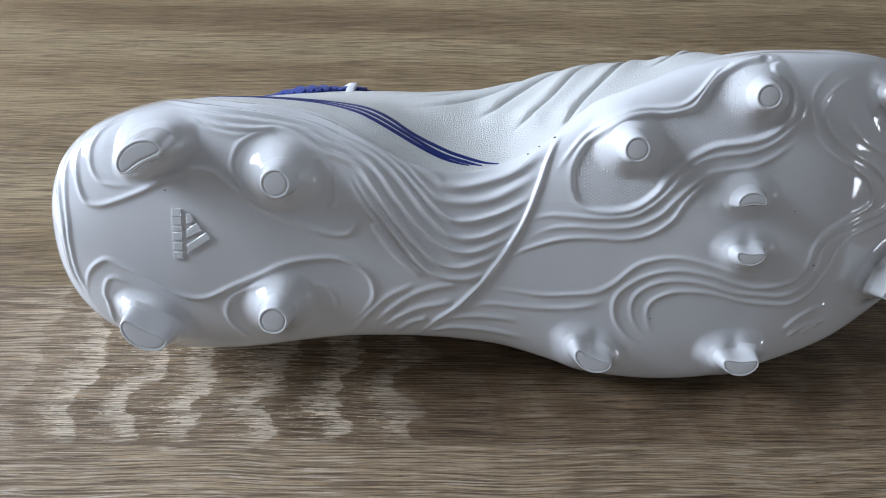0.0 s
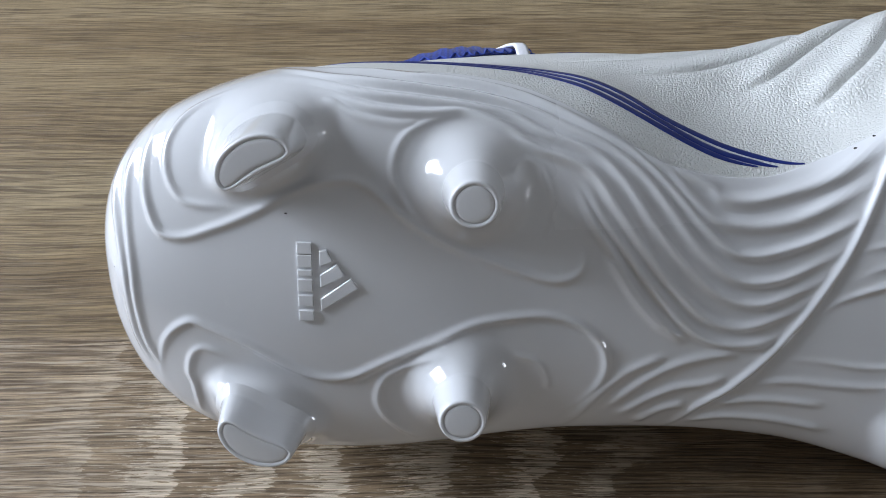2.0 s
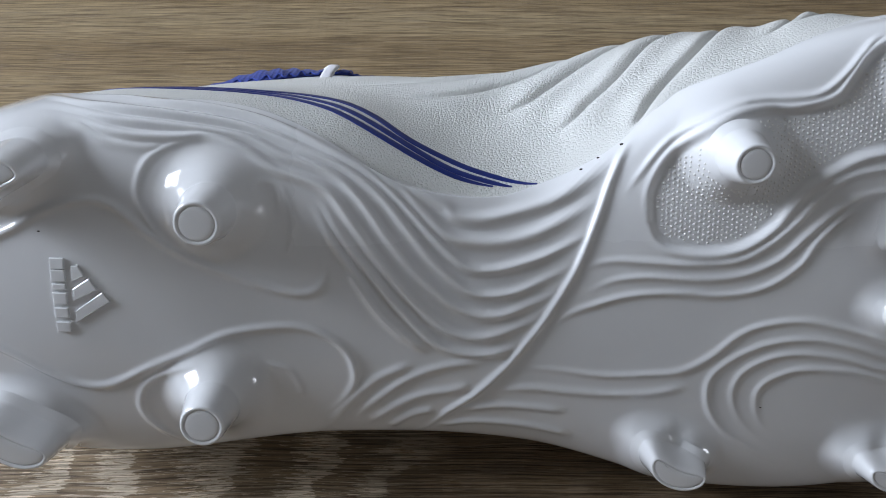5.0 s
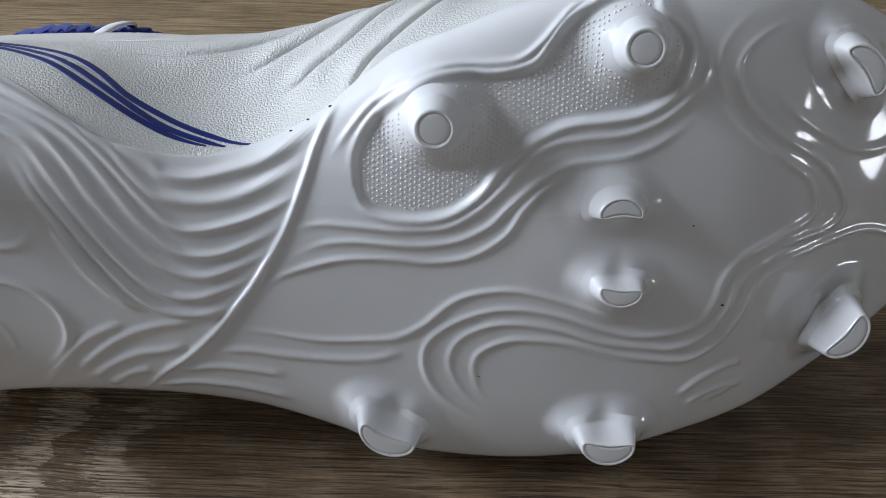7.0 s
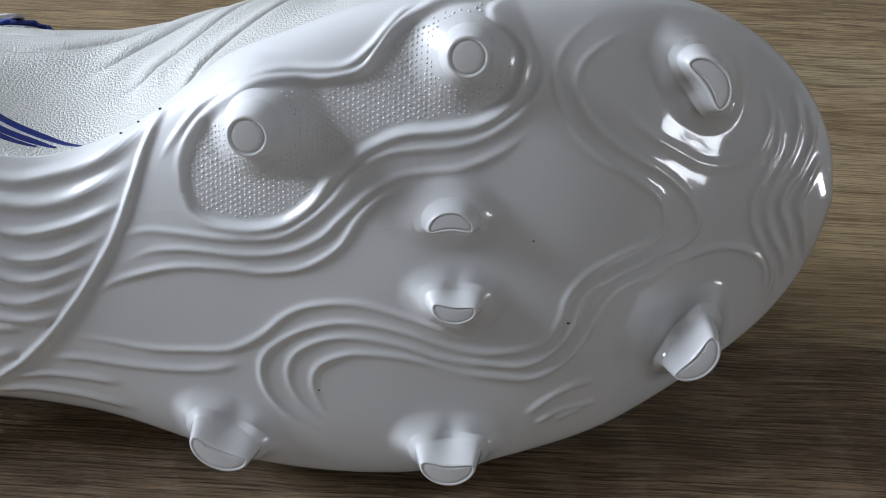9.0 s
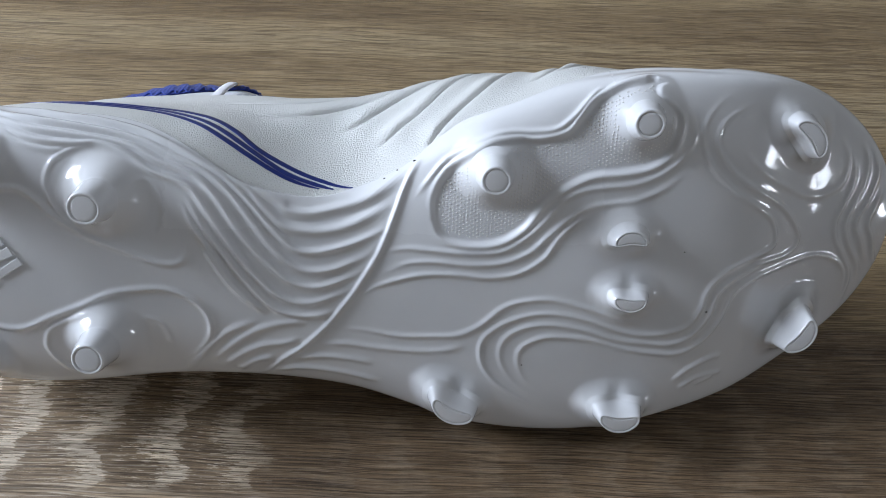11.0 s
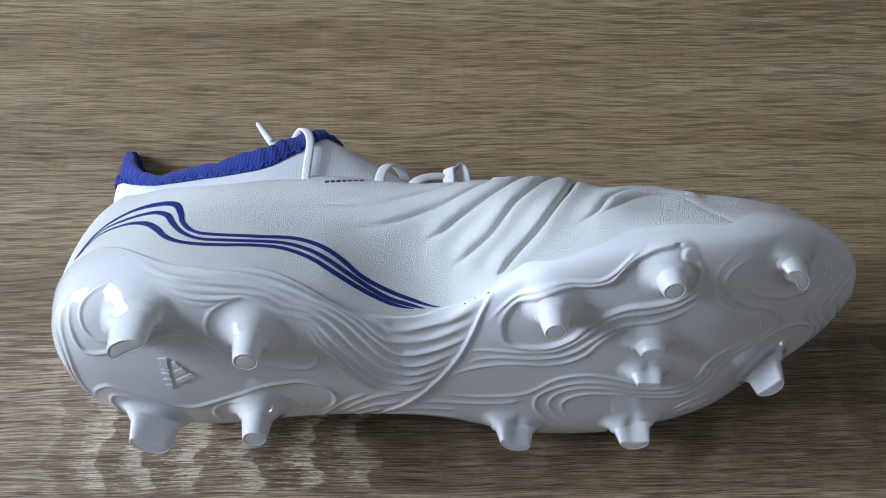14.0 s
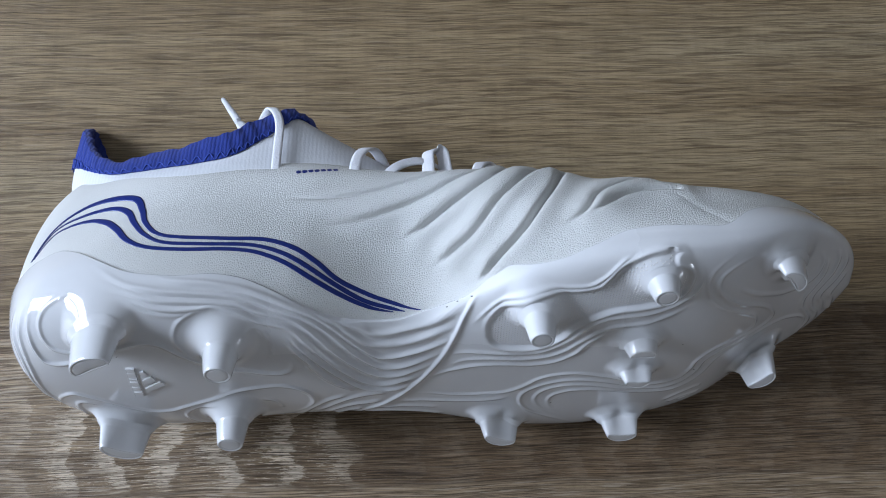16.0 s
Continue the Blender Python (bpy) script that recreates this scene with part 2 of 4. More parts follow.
def sheet(name, points, mat, parent=None, label="", closed=False, keep=None, capped=False):
    """A mesh over a grid of points (rows, columns, 3), in metres. keep: which of its cells stay."""
    n, k = points.shape[:2]
    index = np.arange(n * k).reshape(n, k)
    nxt = np.roll(index, -1, 1)
    cells = np.stack([index[:-1], index[1:], nxt[1:], nxt[:-1]], -1)
    cells = cells if closed else cells[:, :-1]
    cells = cells[keep[:, : cells.shape[1]]] if keep is not None else cells.reshape(-1, 4)
    used, back = np.unique(cells, return_inverse=True)
    faces = back.reshape(-1, 4).tolist()
    verts = points.reshape(-1, 3)[used].tolist()
    if capped:
        faces += [(int(a), len(verts), int(b)) for a, b in zip(index[-1], nxt[-1])]
        verts.append(points[-1].mean(0).tolist())
    me = bpy.data.meshes.new(name)
    me.from_pydata(verts, [], faces)
    me.polygons.foreach_set("use_smooth", [True] * len(me.polygons))
    me.materials.append(mat)
    ob = new(name, me)
    ob.parent = parent
    return tagged(ob, label) if label else ob


# ---- the room, plain and closed ----
X0, X1, Y0, Y1, Z0, Z1 = -1.25, 2.2, -1.8, 2.0, -0.75, 1.95


def structure(name, *boxes, mat=WALL, label=""):
    bm = bmesh.new()
    for lo, hi in boxes:
        box(bm, lo, hi)
    return tagged(part(name, bm, mat), label, kind="structure")


WY, WZ = 0.28, 0.38  # half the window's opening
structure("floor", ((X0 - 0.2, Y0 - 0.2, Z0 - 0.1), (X1 + 0.2, Y1 + 0.2, Z0)), mat=FLOOR, label="plain brown floor of the room")
structure("ceiling", ((X0 - 0.2, Y0 - 0.2, Z1), (X1 + 0.2, Y1 + 0.2, Z1 + 0.1)), label="plain white painted ceiling")
DY, DZ = 0.14, 0.17
structure("wall_east", ((X1, Y0, Z0), (X1 + 0.2, DOOR[0] - DY, Z1)), ((X1, DOOR[0] + DY, Z0), (X1 + 0.2, Y1, Z1)),
          ((X1, DOOR[0] - DY, Z0), (X1 + 0.2, DOOR[0] + DY, DOOR[1] - DZ)), ((X1, DOOR[0] - DY, DOOR[1] + DZ), (X1 + 0.2, DOOR[0] + DY, Z1)),
          label="plain light painted wall with a small opening")
structure("window_2", ((X1 - 0.06, DOOR[0] - DY, DOOR[1] - 0.012), (X1 - 0.03, DOOR[0] + DY, DOOR[1] + 0.012)), mat=FRAME_PAINT, label="white bar across a small window")
structure("wall_north", ((X0 - 0.2, Y1, Z0), (X1 + 0.2, Y1 + 0.2, Z1)), label="plain light painted wall")
structure("wall_south", ((X0 - 0.2, Y0 - 0.2, Z0), (X1 + 0.2, Y0, Z1)), label="plain light painted wall")
structure("wall_west",
          ((X0 - 0.2, Y0, Z0), (X0, WIN[1] - WY, Z1)), ((X0 - 0.2, WIN[1] + WY, Z0), (X0, Y1, Z1)),
          ((X0 - 0.2, WIN[1] - WY, Z0), (X0, WIN[1] + WY, WIN[2] - WZ)), ((X0 - 0.2, WIN[1] - WY, WIN[2] + WZ), (X0, WIN[1] + WY, Z1)),
          label="plain light painted wall with a window opening")
window = structure("window_1", ((X0 + 0.03, WIN[1] - 0.03, WIN[2] - WZ), (X0 + 0.06, WIN[1] + 0.03, WIN[2] + WZ)), mat=FRAME_PAINT, label="white window frame in the wall")

# ---- the table ----
table = tagged(new("table"), "brown oak-grained table under the boot", "table")
table.location = (0.1, 0.25, 0)
bm = bmesh.new()
box(bm, (-0.9, -0.55, -0.028), (0.9, 0.55, 0))
bmesh.ops.bevel(bm, geom=bm.edges[:], offset=0.002, segments=2, affect="EDGES", profile=0.5)
part("tabletop", bm, OAK, table, "oak-grained laminate table top, matt, with long fibres")
for lx in (-0.82, 0.82):
    for ly in (-0.47, 0.47):
        bm = bmesh.new()
        box(bm, (lx - 0.03, ly - 0.03, Z0), (lx + 0.03, ly + 0.03, -0.028))
        bmesh.ops.bevel(bm, geom=bm.edges[:], offset=0.002, segments=1, affect="EDGES")
        part("leg", bm, OAK, table)


# ---- boot body: lofted sections, millimetres; x heel to toe, v medial to lateral, w out of the sole ----
XS = (-121, -100, -66, -24, 20, 60, 95, 130, 150, 176)
SEC = (  # (v per station), (w per station) of ten guide lines round the boot
    ((0, 0, 2, 4, 4, 6, 8, 10, 13, 14), (-94, -94, -90, -97, -74, -63, -55, -48, -46, -44)),
    ((20, 21, 29, 33, 32, 39, 42, 43, 44, 44), (-79, -77, -71, -68, -64, -55, -48, -43, -42, -40)),
    ((28.5, 28.5, 34, 35.2, 36.6, 48, 52, 53, 53, 52), (-46, -45, -45, -48, -46, -36, -30, -27, -28, -27)),
    ((35, 35, 38, 34, 22, 45, 54, 55, 56, 55), (-16, -16, -18, -18, -13, -16, -14, -15, -20, -24)),
    ((28, 28, 30, 24, 13, 36, 47, 47, 48, 46), (-4, -3, -3, -5, -6, -5, -5, -9, -17, -22)),
    ((-3, -3, -3, -4, -10, -6, 0, 8, 12, 14), (1, 2, 3, 0, -2, -2, -2, -6, -14, -20)),
    ((-34, -34, -36, -31.8, -34.2, -44, -43.5, -33.5, -30, -27.5), (-3, -2, -2, -3, -4, -4, -5, -9, -17, -22)),
    ((-39, -39, -39, -35.3, -38.2, -47.3, -46.2, -36.3, -33, -31), (-14, -14, -14, -14, -14, -13, -13, -16, -22, -25)),
    ((-28, -28, -33, -34.5, -38.5, -40, -42, -37, -31, -28), (-38, -38, -40, -42, -40, -35, -32, -31, -31, -28)),
    ((-18, -18, -24, -21, -23, -28, -28, -26, -22, -18), (-62, -62, -66, -72, -62, -54, -48, -42, -38, -32)),
)


def along(xs, ys, x):
    """A smooth curve through stations."""
    xs, ys, x = np.asarray(xs, float), np.asarray(ys, float), np.asarray(x, float)
    d = np.gradient(ys, xs)
    i = np.clip(np.searchsorted(xs, x) - 1, 0, len(xs) - 2)
    h = xs[i + 1] - xs[i]
    f = np.clip((x - xs[i]) / h, 0, 1)
    return ((1 + 2 * f) * (1 - f) ** 2 * ys[i] + f * (1 - f) ** 2 * h * d[i]
            + f * f * (3 - 2 * f) * ys[i + 1] + f * f * (f - 1) * h * d[i + 1])


HEEL, TOE = -119.2, 176.0


def body(x, q):
    """Points of the boot's skin; q runs round the section: 0 top, 3 lateral edge, 5 mid sole, 7 medial edge."""
    x, q = np.broadcast_arrays(np.asarray(x, float), np.asarray(q, float))
    cv = np.stack([along(XS, s[0], x) for s in SEC])
    cw = np.stack([along(XS, s[1], x) for s in SEC])
    i = np.floor(q).astype(int)
    f = q - i
    wts = ((-f + 2 * f * f - f ** 3) / 2, (2 - 5 * f * f + 3 * f ** 3) / 2,
           (f + 4 * f * f - 3 * f ** 3) / 2, (f ** 3 - f * f) / 2)
    pick = lambda c: sum(wt * np.take_along_axis(c, ((i + k - 1) % 10)[None], 0)[0] for k, wt in enumerate(wts))
    v, w = pick(cv), pick(cw)
    a = np.clip((-76 - x) / (-76 - HEEL), 0, 1)
    b = np.clip((x - 120) / (TOE - 120), 0, 1)
    k = np.clip(1 - a ** 2.4, 0, 1) ** (1 / 2.4) * np.sqrt(np.clip(1 - b * b, 0, 1))
    mid = along((-121, -80, 0, 120, 150, 176), (1, 0, 0, 10, 12, 14), x)
    kw = np.where(b > 0, 0.42 + 0.58 * k, 0.93 + 0.07 * k)
    wm = np.where(b > 0, -27.0, -40.0)
    v, w = mid + (v - mid) * k, wm + (w - wm) * kw
    # the heel's back bulges at mid height and leans in towards the collar
    lean = along((-120, -92, -82, -64, -29, -12, -5, 0, 5), (16, 8, 5.5, -1, -2.5, 0.5, 3, 7, 11), w) * np.clip((-60 - x) / 60, 0, 1) ** 1.5
    return np.stack([x + lean, v, w], -1)


def smooth_line(points, step):
    """A smooth line through guide points of any dimension, in even steps of about the given number of samples a span."""
    p = np.asarray(points, float)
    e = np.vstack([2 * p[0] - p[1], p, 2 * p[-1] - p[-2]])
    out = []
    for i in range(1, len(e) - 2):
        f = np.linspace(0, 1, step, endpoint=False)[:, None]
        a, b, c, d = e[i - 1 : i + 3]
        out.append(0.5 * (2 * b + (c - a) * f + (2 * a - 5 * b + 4 * c - d) * f ** 2 + (3 * b - a - 3 * c + d) * f ** 3))
    return np.vstack(out + [p[-1:]])


def normals(points):
    n = np.cross(np.gradient(points, axis=0), np.gradient(points, axis=1))
    n /= np.linalg.norm(n, axis=-1, keepdims=True) + 1e-9
    mid = n[n.shape[0] // 2, n.shape[1] // 2]
    inside = np.array([20, 0, -35.0])
    return n * np.sign(mid @ (points[n.shape[0] // 2, n.shape[1] // 2] - inside))


def distance(points, line):
    """For each point its distance to a line, and the place of the nearest sample along it (0 to 1)."""
    d, where = np.full(len(points), 1e9), np.zeros(len(points))
    for s in range(0, len(points), 20000):
        chunk = points[s : s + 20000]
        sq = ((chunk[:, None] - line[None]) ** 2).sum(-1)
        j = sq.argmin(1)
        d[s : s + 20000], where[s : s + 20000] = np.sqrt(sq[np.arange(len(chunk)), j]), j / (len(line) - 1)
    return d, where


def on_skin(points, step=20):
    xq = smooth_line(points, step)
    return body(xq[:, 0], xq[:, 1])


def step01(v):
    v = np.clip(v, 0, 1)
    return v * v * (3 - 2 * v)


def near_line(skin, line, reach):
    """Which points lie in the line's box, and their distances."""
    flat = skin.reshape(-1, 3)
    some = np.where(((flat > line.min(0) - reach) & (flat < line.max(0) + reach)).all(1))[0]
    d, where = distance(flat[some], line)
    close = d < reach
    return some[close], d[close], where[close]


# ---- the boot ----
boot = new("football_boot")
boot.matrix_world = pose(0, 0.2014, 0.0529, 63, 0, 0)
tagged(boot, "white leather football boot with blue stripes lying on its side", "football boot")
MM = 0.001
S1 = ((-110.7, 2.46), (-105.7, 1.96), (-97.6, 1.72), (-87.7, 1.66), (-78.6, 1.73), (-74.9, 1.97), (-72.5, 2.23), (-67.1, 2.49), (-58.7, 2.59), (-43.7, 2.63), (-31.2, 2.63), (-21.4, 2.71), (-13.8, 2.83), (-6.7, 2.97), (3, 3.03), (12.2, 3.08), (20.8, 3.2))
S2 = ((-110.2, 2.46), (-105.1, 2.01), (-96.2, 1.86), (-86.1, 1.84), (-80, 1.96), (-76.3, 2.21), (-71.1, 2.49), (-64, 2.67), (-51.1, 2.72), (-36, 2.72), (-26.9, 2.78), (-19.5, 2.88), (-10, 3.03), (1, 3.16), (10.2, 3.18), (15.5, 3.22))
S3 = ((-109.5, 2.44), (-104.3, 2.08), (-95.1, 1.99), (-87.3, 2.08), (-81.8, 2.28), (-76.3, 2.56), (-69.1, 2.74), (-57.7, 2.81), (-43.1, 2.8), (-34.2, 2.82), (-25.1, 2.92), (-15.7, 3.09), (-6.7, 3.21), (3, 3.28), (11.5, 3.26))
G1 = ((-26.9, 1.99), (-7.4, 1.98), (8.9, 1.81), (22.8, 1.51), (33.4, 1.14))
G2 = ((-14.4, 2.36), (1, 2.26), (12.8, 2.13), (24.8, 1.92), (36.7, 1.5), (45.3, 1.16))
G3 = ((12.8, 2.43), (24.1, 2.29), (36, 2), (46.6, 1.54), (53.2, 1.16))
G4 = ((24.1, 2.67), (32, 2.59), (41.3, 2.4), (51.2, 1.89), (59, 1.41), (63.5, 1.19))
G5 = ((39.3, 3.1), (45.9, 2.9), (55.8, 2.57), (64.2, 1.96), (71.2, 1.22))
G6 = ((68, 2.64), (75.6, 2.33), (80.6, 1.9), (87.4, 1.59), (96.4, 1.32))
G7 = ((75, 2.54), (83.1, 2.21), (89.8, 1.89), (98.1, 1.68), (107.9, 1.6))
G8 = ((97.6, 1.81), (106.7, 1.84), (113.4, 2.39), (119.2, 2.76))

EDGE = ((-121, 2.95), (-112.9, 2.68), (-104.5, 2.51), (-98.9, 2.47), (-92.1, 2.59), (-83.1, 2.87), (-74.9, 3.13), (-60.3, 3.28), (-46, 3.22), (-37.2, 3.27), (-28.2, 3.44), (-17.6, 3.71), (-8.7, 3.83), (3, 3.68), (12.2, 3.46), (20.8, 3.22), (29.4, 3.2), (36.7, 3.26), (44, 3.14), (49.2, 3.1), (58.4, 3.36), (66.8, 3.4), (77.5, 3.17), (85, 2.92), (93.4, 2.83), (107.9, 2.84), (119.2, 2.79), (126.4, 2.38), (135.9, 2.1), (144.9, 2.01), (160, 1.95), (177, 1.9))
FIELD_TOP = ((42.6, 4.39), (42.6, 4.18), (45.9, 4.02), (51.2, 3.96), (57.7, 3.94), (64.2, 4.01), (70.6, 4.09), (77.5, 4.1), (80.6, 4.01), (83.7, 3.87), (87.4, 3.77), (92, 3.62), (97, 3.57))
FIELD_LOW = ((42.6, 4.39), (44.6, 4.52), (49.2, 4.62), (56.4, 4.68), (62.9, 4.68), (68.7, 4.62), (72.5, 4.53), (76.9, 4.47), (82.5, 4.43), (86.8, 4.42), (93.4, 4.43), (99.9, 4.42), (105.1, 4.36), (107.3, 4.27), (107.9, 4.12), (105.6, 3.99), (101.6, 3.84), (103.5, 3.72), (101, 3.6))

# the leather upper, with its stitched pleats
ux = (HEEL + TOE) / 2 - (TOE - HEEL) / 2 * (0.4 * np.cos(np.linspace(0.004, np.pi - 0.004, 700)) + 0.6 * np.linspace(0.99999, -0.99999, 700))
tips = np.array([0.0002, 0.001, 0.004, 0.012, 0.03, 0.06, 0.1, 0.16])
ux = np.concatenate([HEEL + tips, ux[(ux > HEEL + 0.2) & (ux < TOE - 0.2)], TOE - tips[::-1]])
uq = np.concatenate([np.linspace(0, 0.7, 24, endpoint=False), np.linspace(0.7, 3.6, 250, endpoint=False), np.linspace(3.6, 10, 130, endpoint=False)])
skin = body(ux[:, None], uq[None])
out = normals(skin)
lift = np.zeros(skin.shape[:2]).ravel()
for line, deep, wide, puff in ((G1, 0.7, 0.55, 1.1), (G2, 1.0, 0.55, 1.6), (G3, 1.3, 0.55, 2.3), (G4, 1.4, 0.55, 2.5), (G5, 3.2, 0.8, 1.7), (G6, 1.2, 0.55, 1.7), (G7, 1.1, 0.55, 1.6), (G8, 0.0, 0.8, 0.35)):
    some, d, where = near_line(skin, on_skin(line), 11.0)
    fade = step01(np.minimum(where, 1 - where + 0.2) * 4)
    pillow = (1 - np.exp(-d / 2.0)) * np.exp(-((d / 5.5) ** 2))
    lift[some] += fade * (puff * 1.5 * pillow - deep * np.exp(-((d / wide) ** 2)))
# soft wrinkles of the leather
wx, wq = np.meshgrid(ux, uq, indexing="ij")
lift = lift.reshape(skin.shape[:2]) + 0.07 * np.sin(wx * 0.33 + wq * 5.1 + 1.3 * np.sin(wq * 3.0)) * step01((wx + 40) / 40) * step01((95 - wx) / 30) * np.exp(-((wq - 2.0) / 0.7) ** 2)
ledge = np.array(EDGE)
under = wq - along(ledge[:, 0], ledge[:, 1], np.clip(wx, ledge[0, 0], ledge[-1, 0]))
lift -= 1.0 * step01((under - 0.06) / 0.08) * step01((7.6 - 0.55 * step01((-98 - wx) / 16) - wq) / 0.3)
rim = along((-121, -114, -101, -85, -70, -58, -44, -30), (0.95, 0.98, 1.22, 1.26, 1.33, 1.32, 1.24, 1.22), ux)
stay = ~((ux[:, None] < -30) & ((uq[None] < rim[:, None]) | (uq[None] > 10 - rim[:, None])))
clear = (ux[:, None] > 150) & (uq[None] > 2.3) & (uq[None] < 7.6)
stay &= ~clear
sheet("upper", (skin + out * lift[..., None]) * MM, LEATHER, boot, "soft white pleated leather upper", closed=True, keep=(stay[:-1] & stay[1:]))

# the moulded outsole: a shell over the skin, with its relief
sx = (HEEL + TOE) / 2 - (TOE - HEEL) / 2 * (0.4 * np.cos(np.linspace(0.012, np.pi - 0.012, 820)) + 0.6 * np.linspace(0.9999, -0.9999, 820))
sx = np.concatenate([HEEL + tips, sx[(sx > HEEL + 0.2) & (sx < TOE - 0.2)], TOE - tips[::-1]])
lateral = along(ledge[:, 0], ledge[:, 1], np.clip(sx, ledge[0, 0], ledge[-1, 0]))
col = np.linspace(0, 1, 430)
medial = 7.8 - 0.55 * step01((-98 - sx) / 16)
sq = lateral[:, None] + (medial - lateral)[:, None] * col[None]
sole = body(sx[:, None], sq)
sole_out = normals(sole)
raised = np.zeros(sole.shape[0] * sole.shape[1])


def ridge(height, wide, points):
    xq = smooth_line(points, 20)
    xq[:, 1] = np.maximum(xq[:, 1], along(ledge[:, 0], ledge[:, 1], np.clip(xq[:, 0], ledge[0, 0], ledge[-1, 0])) + 0.09)
    some, d, where = near_line(sole, body(xq[:, 0], xq[:, 1]), wide * 3.2)
    fade = step01(np.minimum(where * 5, (1 - where) * 6) + 0.03)
    raised[some] = np.maximum(raised[some], height * fade * np.exp(-((d / wide) ** 2)))


# heel: lobes round the studs, rings round the heel
ridge(0.7, 0.8, ((-102.5, 2.93), (-107, 3.62), (-109.8, 4.02), (-110.7, 4.33), (-109.3, 4.56), (-104.8, 4.63), (-97.6, 4.6), (-88.1, 4.53), (-80, 4.44), (-72, 4.39), (-65.5, 4.41), (-58.2, 4.56), (-49.9, 4.7), (-40.2, 4.8), (-30.6, 4.89), (-25.1, 4.86), (-23.2, 4.73), (-25.1, 4.57)))
ridge(0.7, 0.8, ((-109.8, 6.21), (-111.1, 5.81), (-110.7, 5.54), (-108.6, 5.36), (-104.5, 5.24), (-99.3, 5.26), (-90.9, 5.33), (-83.1, 5.42), (-75.9, 5.48), (-69.1, 5.47), (-60.9, 5.37), (-52.7, 5.28), (-44.2, 5.18), (-35.4, 5.14), (-28.8, 5.14), (-22.6, 5.21), (-18.8, 5.33), (-17.6, 5.48), (-18.8, 5.62), (-22.6, 5.79), (-26.3, 5.88)))
ridge(0.5, 0.75, ((-88.5, 3.43), (-98.6, 3.59), (-103.7, 3.84), (-105.7, 4.13), (-104.5, 4.34), (-100.9, 4.44), (-92.1, 4.5)))
ridge(0.5, 0.75, ((-102.2, 6.22), (-104, 5.8), (-105.4, 5.66), (-104.5, 5.49), (-101.5, 5.41), (-95.1, 5.43)))
ridge(0.5, 0.75, ((-54.4, 6.07), (-58.7, 5.89), (-62.4, 5.73), (-63.5, 5.6), (-61.4, 5.47), (-54.9, 5.38), (-48.3, 5.32)))
ridge(0.5, 0.75, ((-50.5, 4.67), (-56, 4.56), (-59.3, 4.41), (-59.8, 4.28), (-57.7, 4.12), (-52.7, 3.98), (-46.5, 3.88), (-40.2, 3.89)))
ridge(0.28, 0.7, ((-37.2, 5.38), (-31.8, 5.44), (-29.4, 5.57), (-29.4, 5.66)))
ridge(0.28, 0.7, ((-37.2, 4.28), (-36.6, 4.2), (-34.2, 4.17), (-32.4, 4.22), (-31.8, 4.4)))
ridge(0.28, 0.7, ((-33, 4.12), (-30, 4.32), (-29.4, 4.52), (-31.2, 4.66)))
ridge(0.55, 0.8, ((-109, 3.45), (-113, 3.95), (-115.3, 4.4), (-116.3, 4.9), (-116, 5.3), (-114, 5.65), (-110, 5.85)))
ridge(0.55, 0.8, ((-112, 3.3), (-115.5, 3.85), (-117.2, 4.4), (-117.9, 4.9), (-117.6, 5.3), (-116, 5.7), (-112.5, 5.95)))
# waves that run from the heel's side through the arch
ridge(1.1, 1.45, ((-11, 3.86), (-6, 3.9), (0.4, 3.94), (3.6, 4.02), (9.5, 3.98), (18.1, 3.79), (27.4, 3.69), (36.7, 3.54)))
ridge(1.1, 1.45, ((-18, 3.8), (-13, 3.88), (-7.4, 3.94), (-3.5, 4.09), (2.3, 4.24), (9.5, 4.23), (16.8, 4.17), (24.8, 4.08), (34.7, 4)))
ridge(1.2, 1.0, ((-75.4, 3.14), (-59.8, 3.42), (-48.8, 3.46), (-37.8, 3.52), (-29.4, 3.64), (-21.4, 3.79), (-14.4, 3.9), (-7.4, 4.09), (-0.3, 4.32), (5.6, 4.47), (10.9, 4.47), (18.1, 4.39), (26.7, 4.31), (33.4, 4.26)))
ridge(1.2, 1.0, ((-86.5, 2.87), (-74.9, 3.44), (-65, 3.61), (-54.4, 3.66), (-43.7, 3.67), (-34.8, 3.72), (-26.9, 3.84), (-18.8, 3.94), (-11.9, 4.1), (-6.1, 4.31), (-0.3, 4.52), (6.9, 4.68), (14.2, 4.66), (22.8, 4.54), (30.7, 4.44)))
ridge(1.2, 1.0, ((-84, 3.34), (-73.5, 3.63), (-65, 3.78), (-53.8, 3.81), (-45.4, 3.81), (-37.8, 3.83), (-31.8, 3.93), (-22, 4.02), (-16.3, 4.17), (-10, 4.43), (-2.9, 4.66), (4.3, 4.83), (11.5, 4.86), (20.1, 4.73), (28.1, 4.61)))
ridge(1.2, 1.0, ((-81.3, 3.59), (-72.5, 3.77), (-65.5, 3.9), (-59.3, 3.94), (-52.7, 3.92), (-46.5, 3.87), (-39, 3.94), (-33, 4.07), (-23.2, 4.16), (-17.6, 4.37), (-11.9, 4.6), (-5.5, 4.83), (1.7, 5.03), (8.9, 5.07), (17.5, 4.93), (24.1, 4.78)))
ridge(1.05, 0.95, ((-24.5, 4.21), (-20.1, 4.46), (-14.4, 4.68), (-8.7, 4.89), (-1.6, 5.14), (4.3, 5.22), (11.5, 5.2), (18.1, 5.1)))
ridge(1.05, 0.95, ((-25.7, 4.28), (-21.4, 4.53), (-17.6, 4.69), (-12.5, 4.94), (-6.7, 5.14), (-1.6, 5.27)))
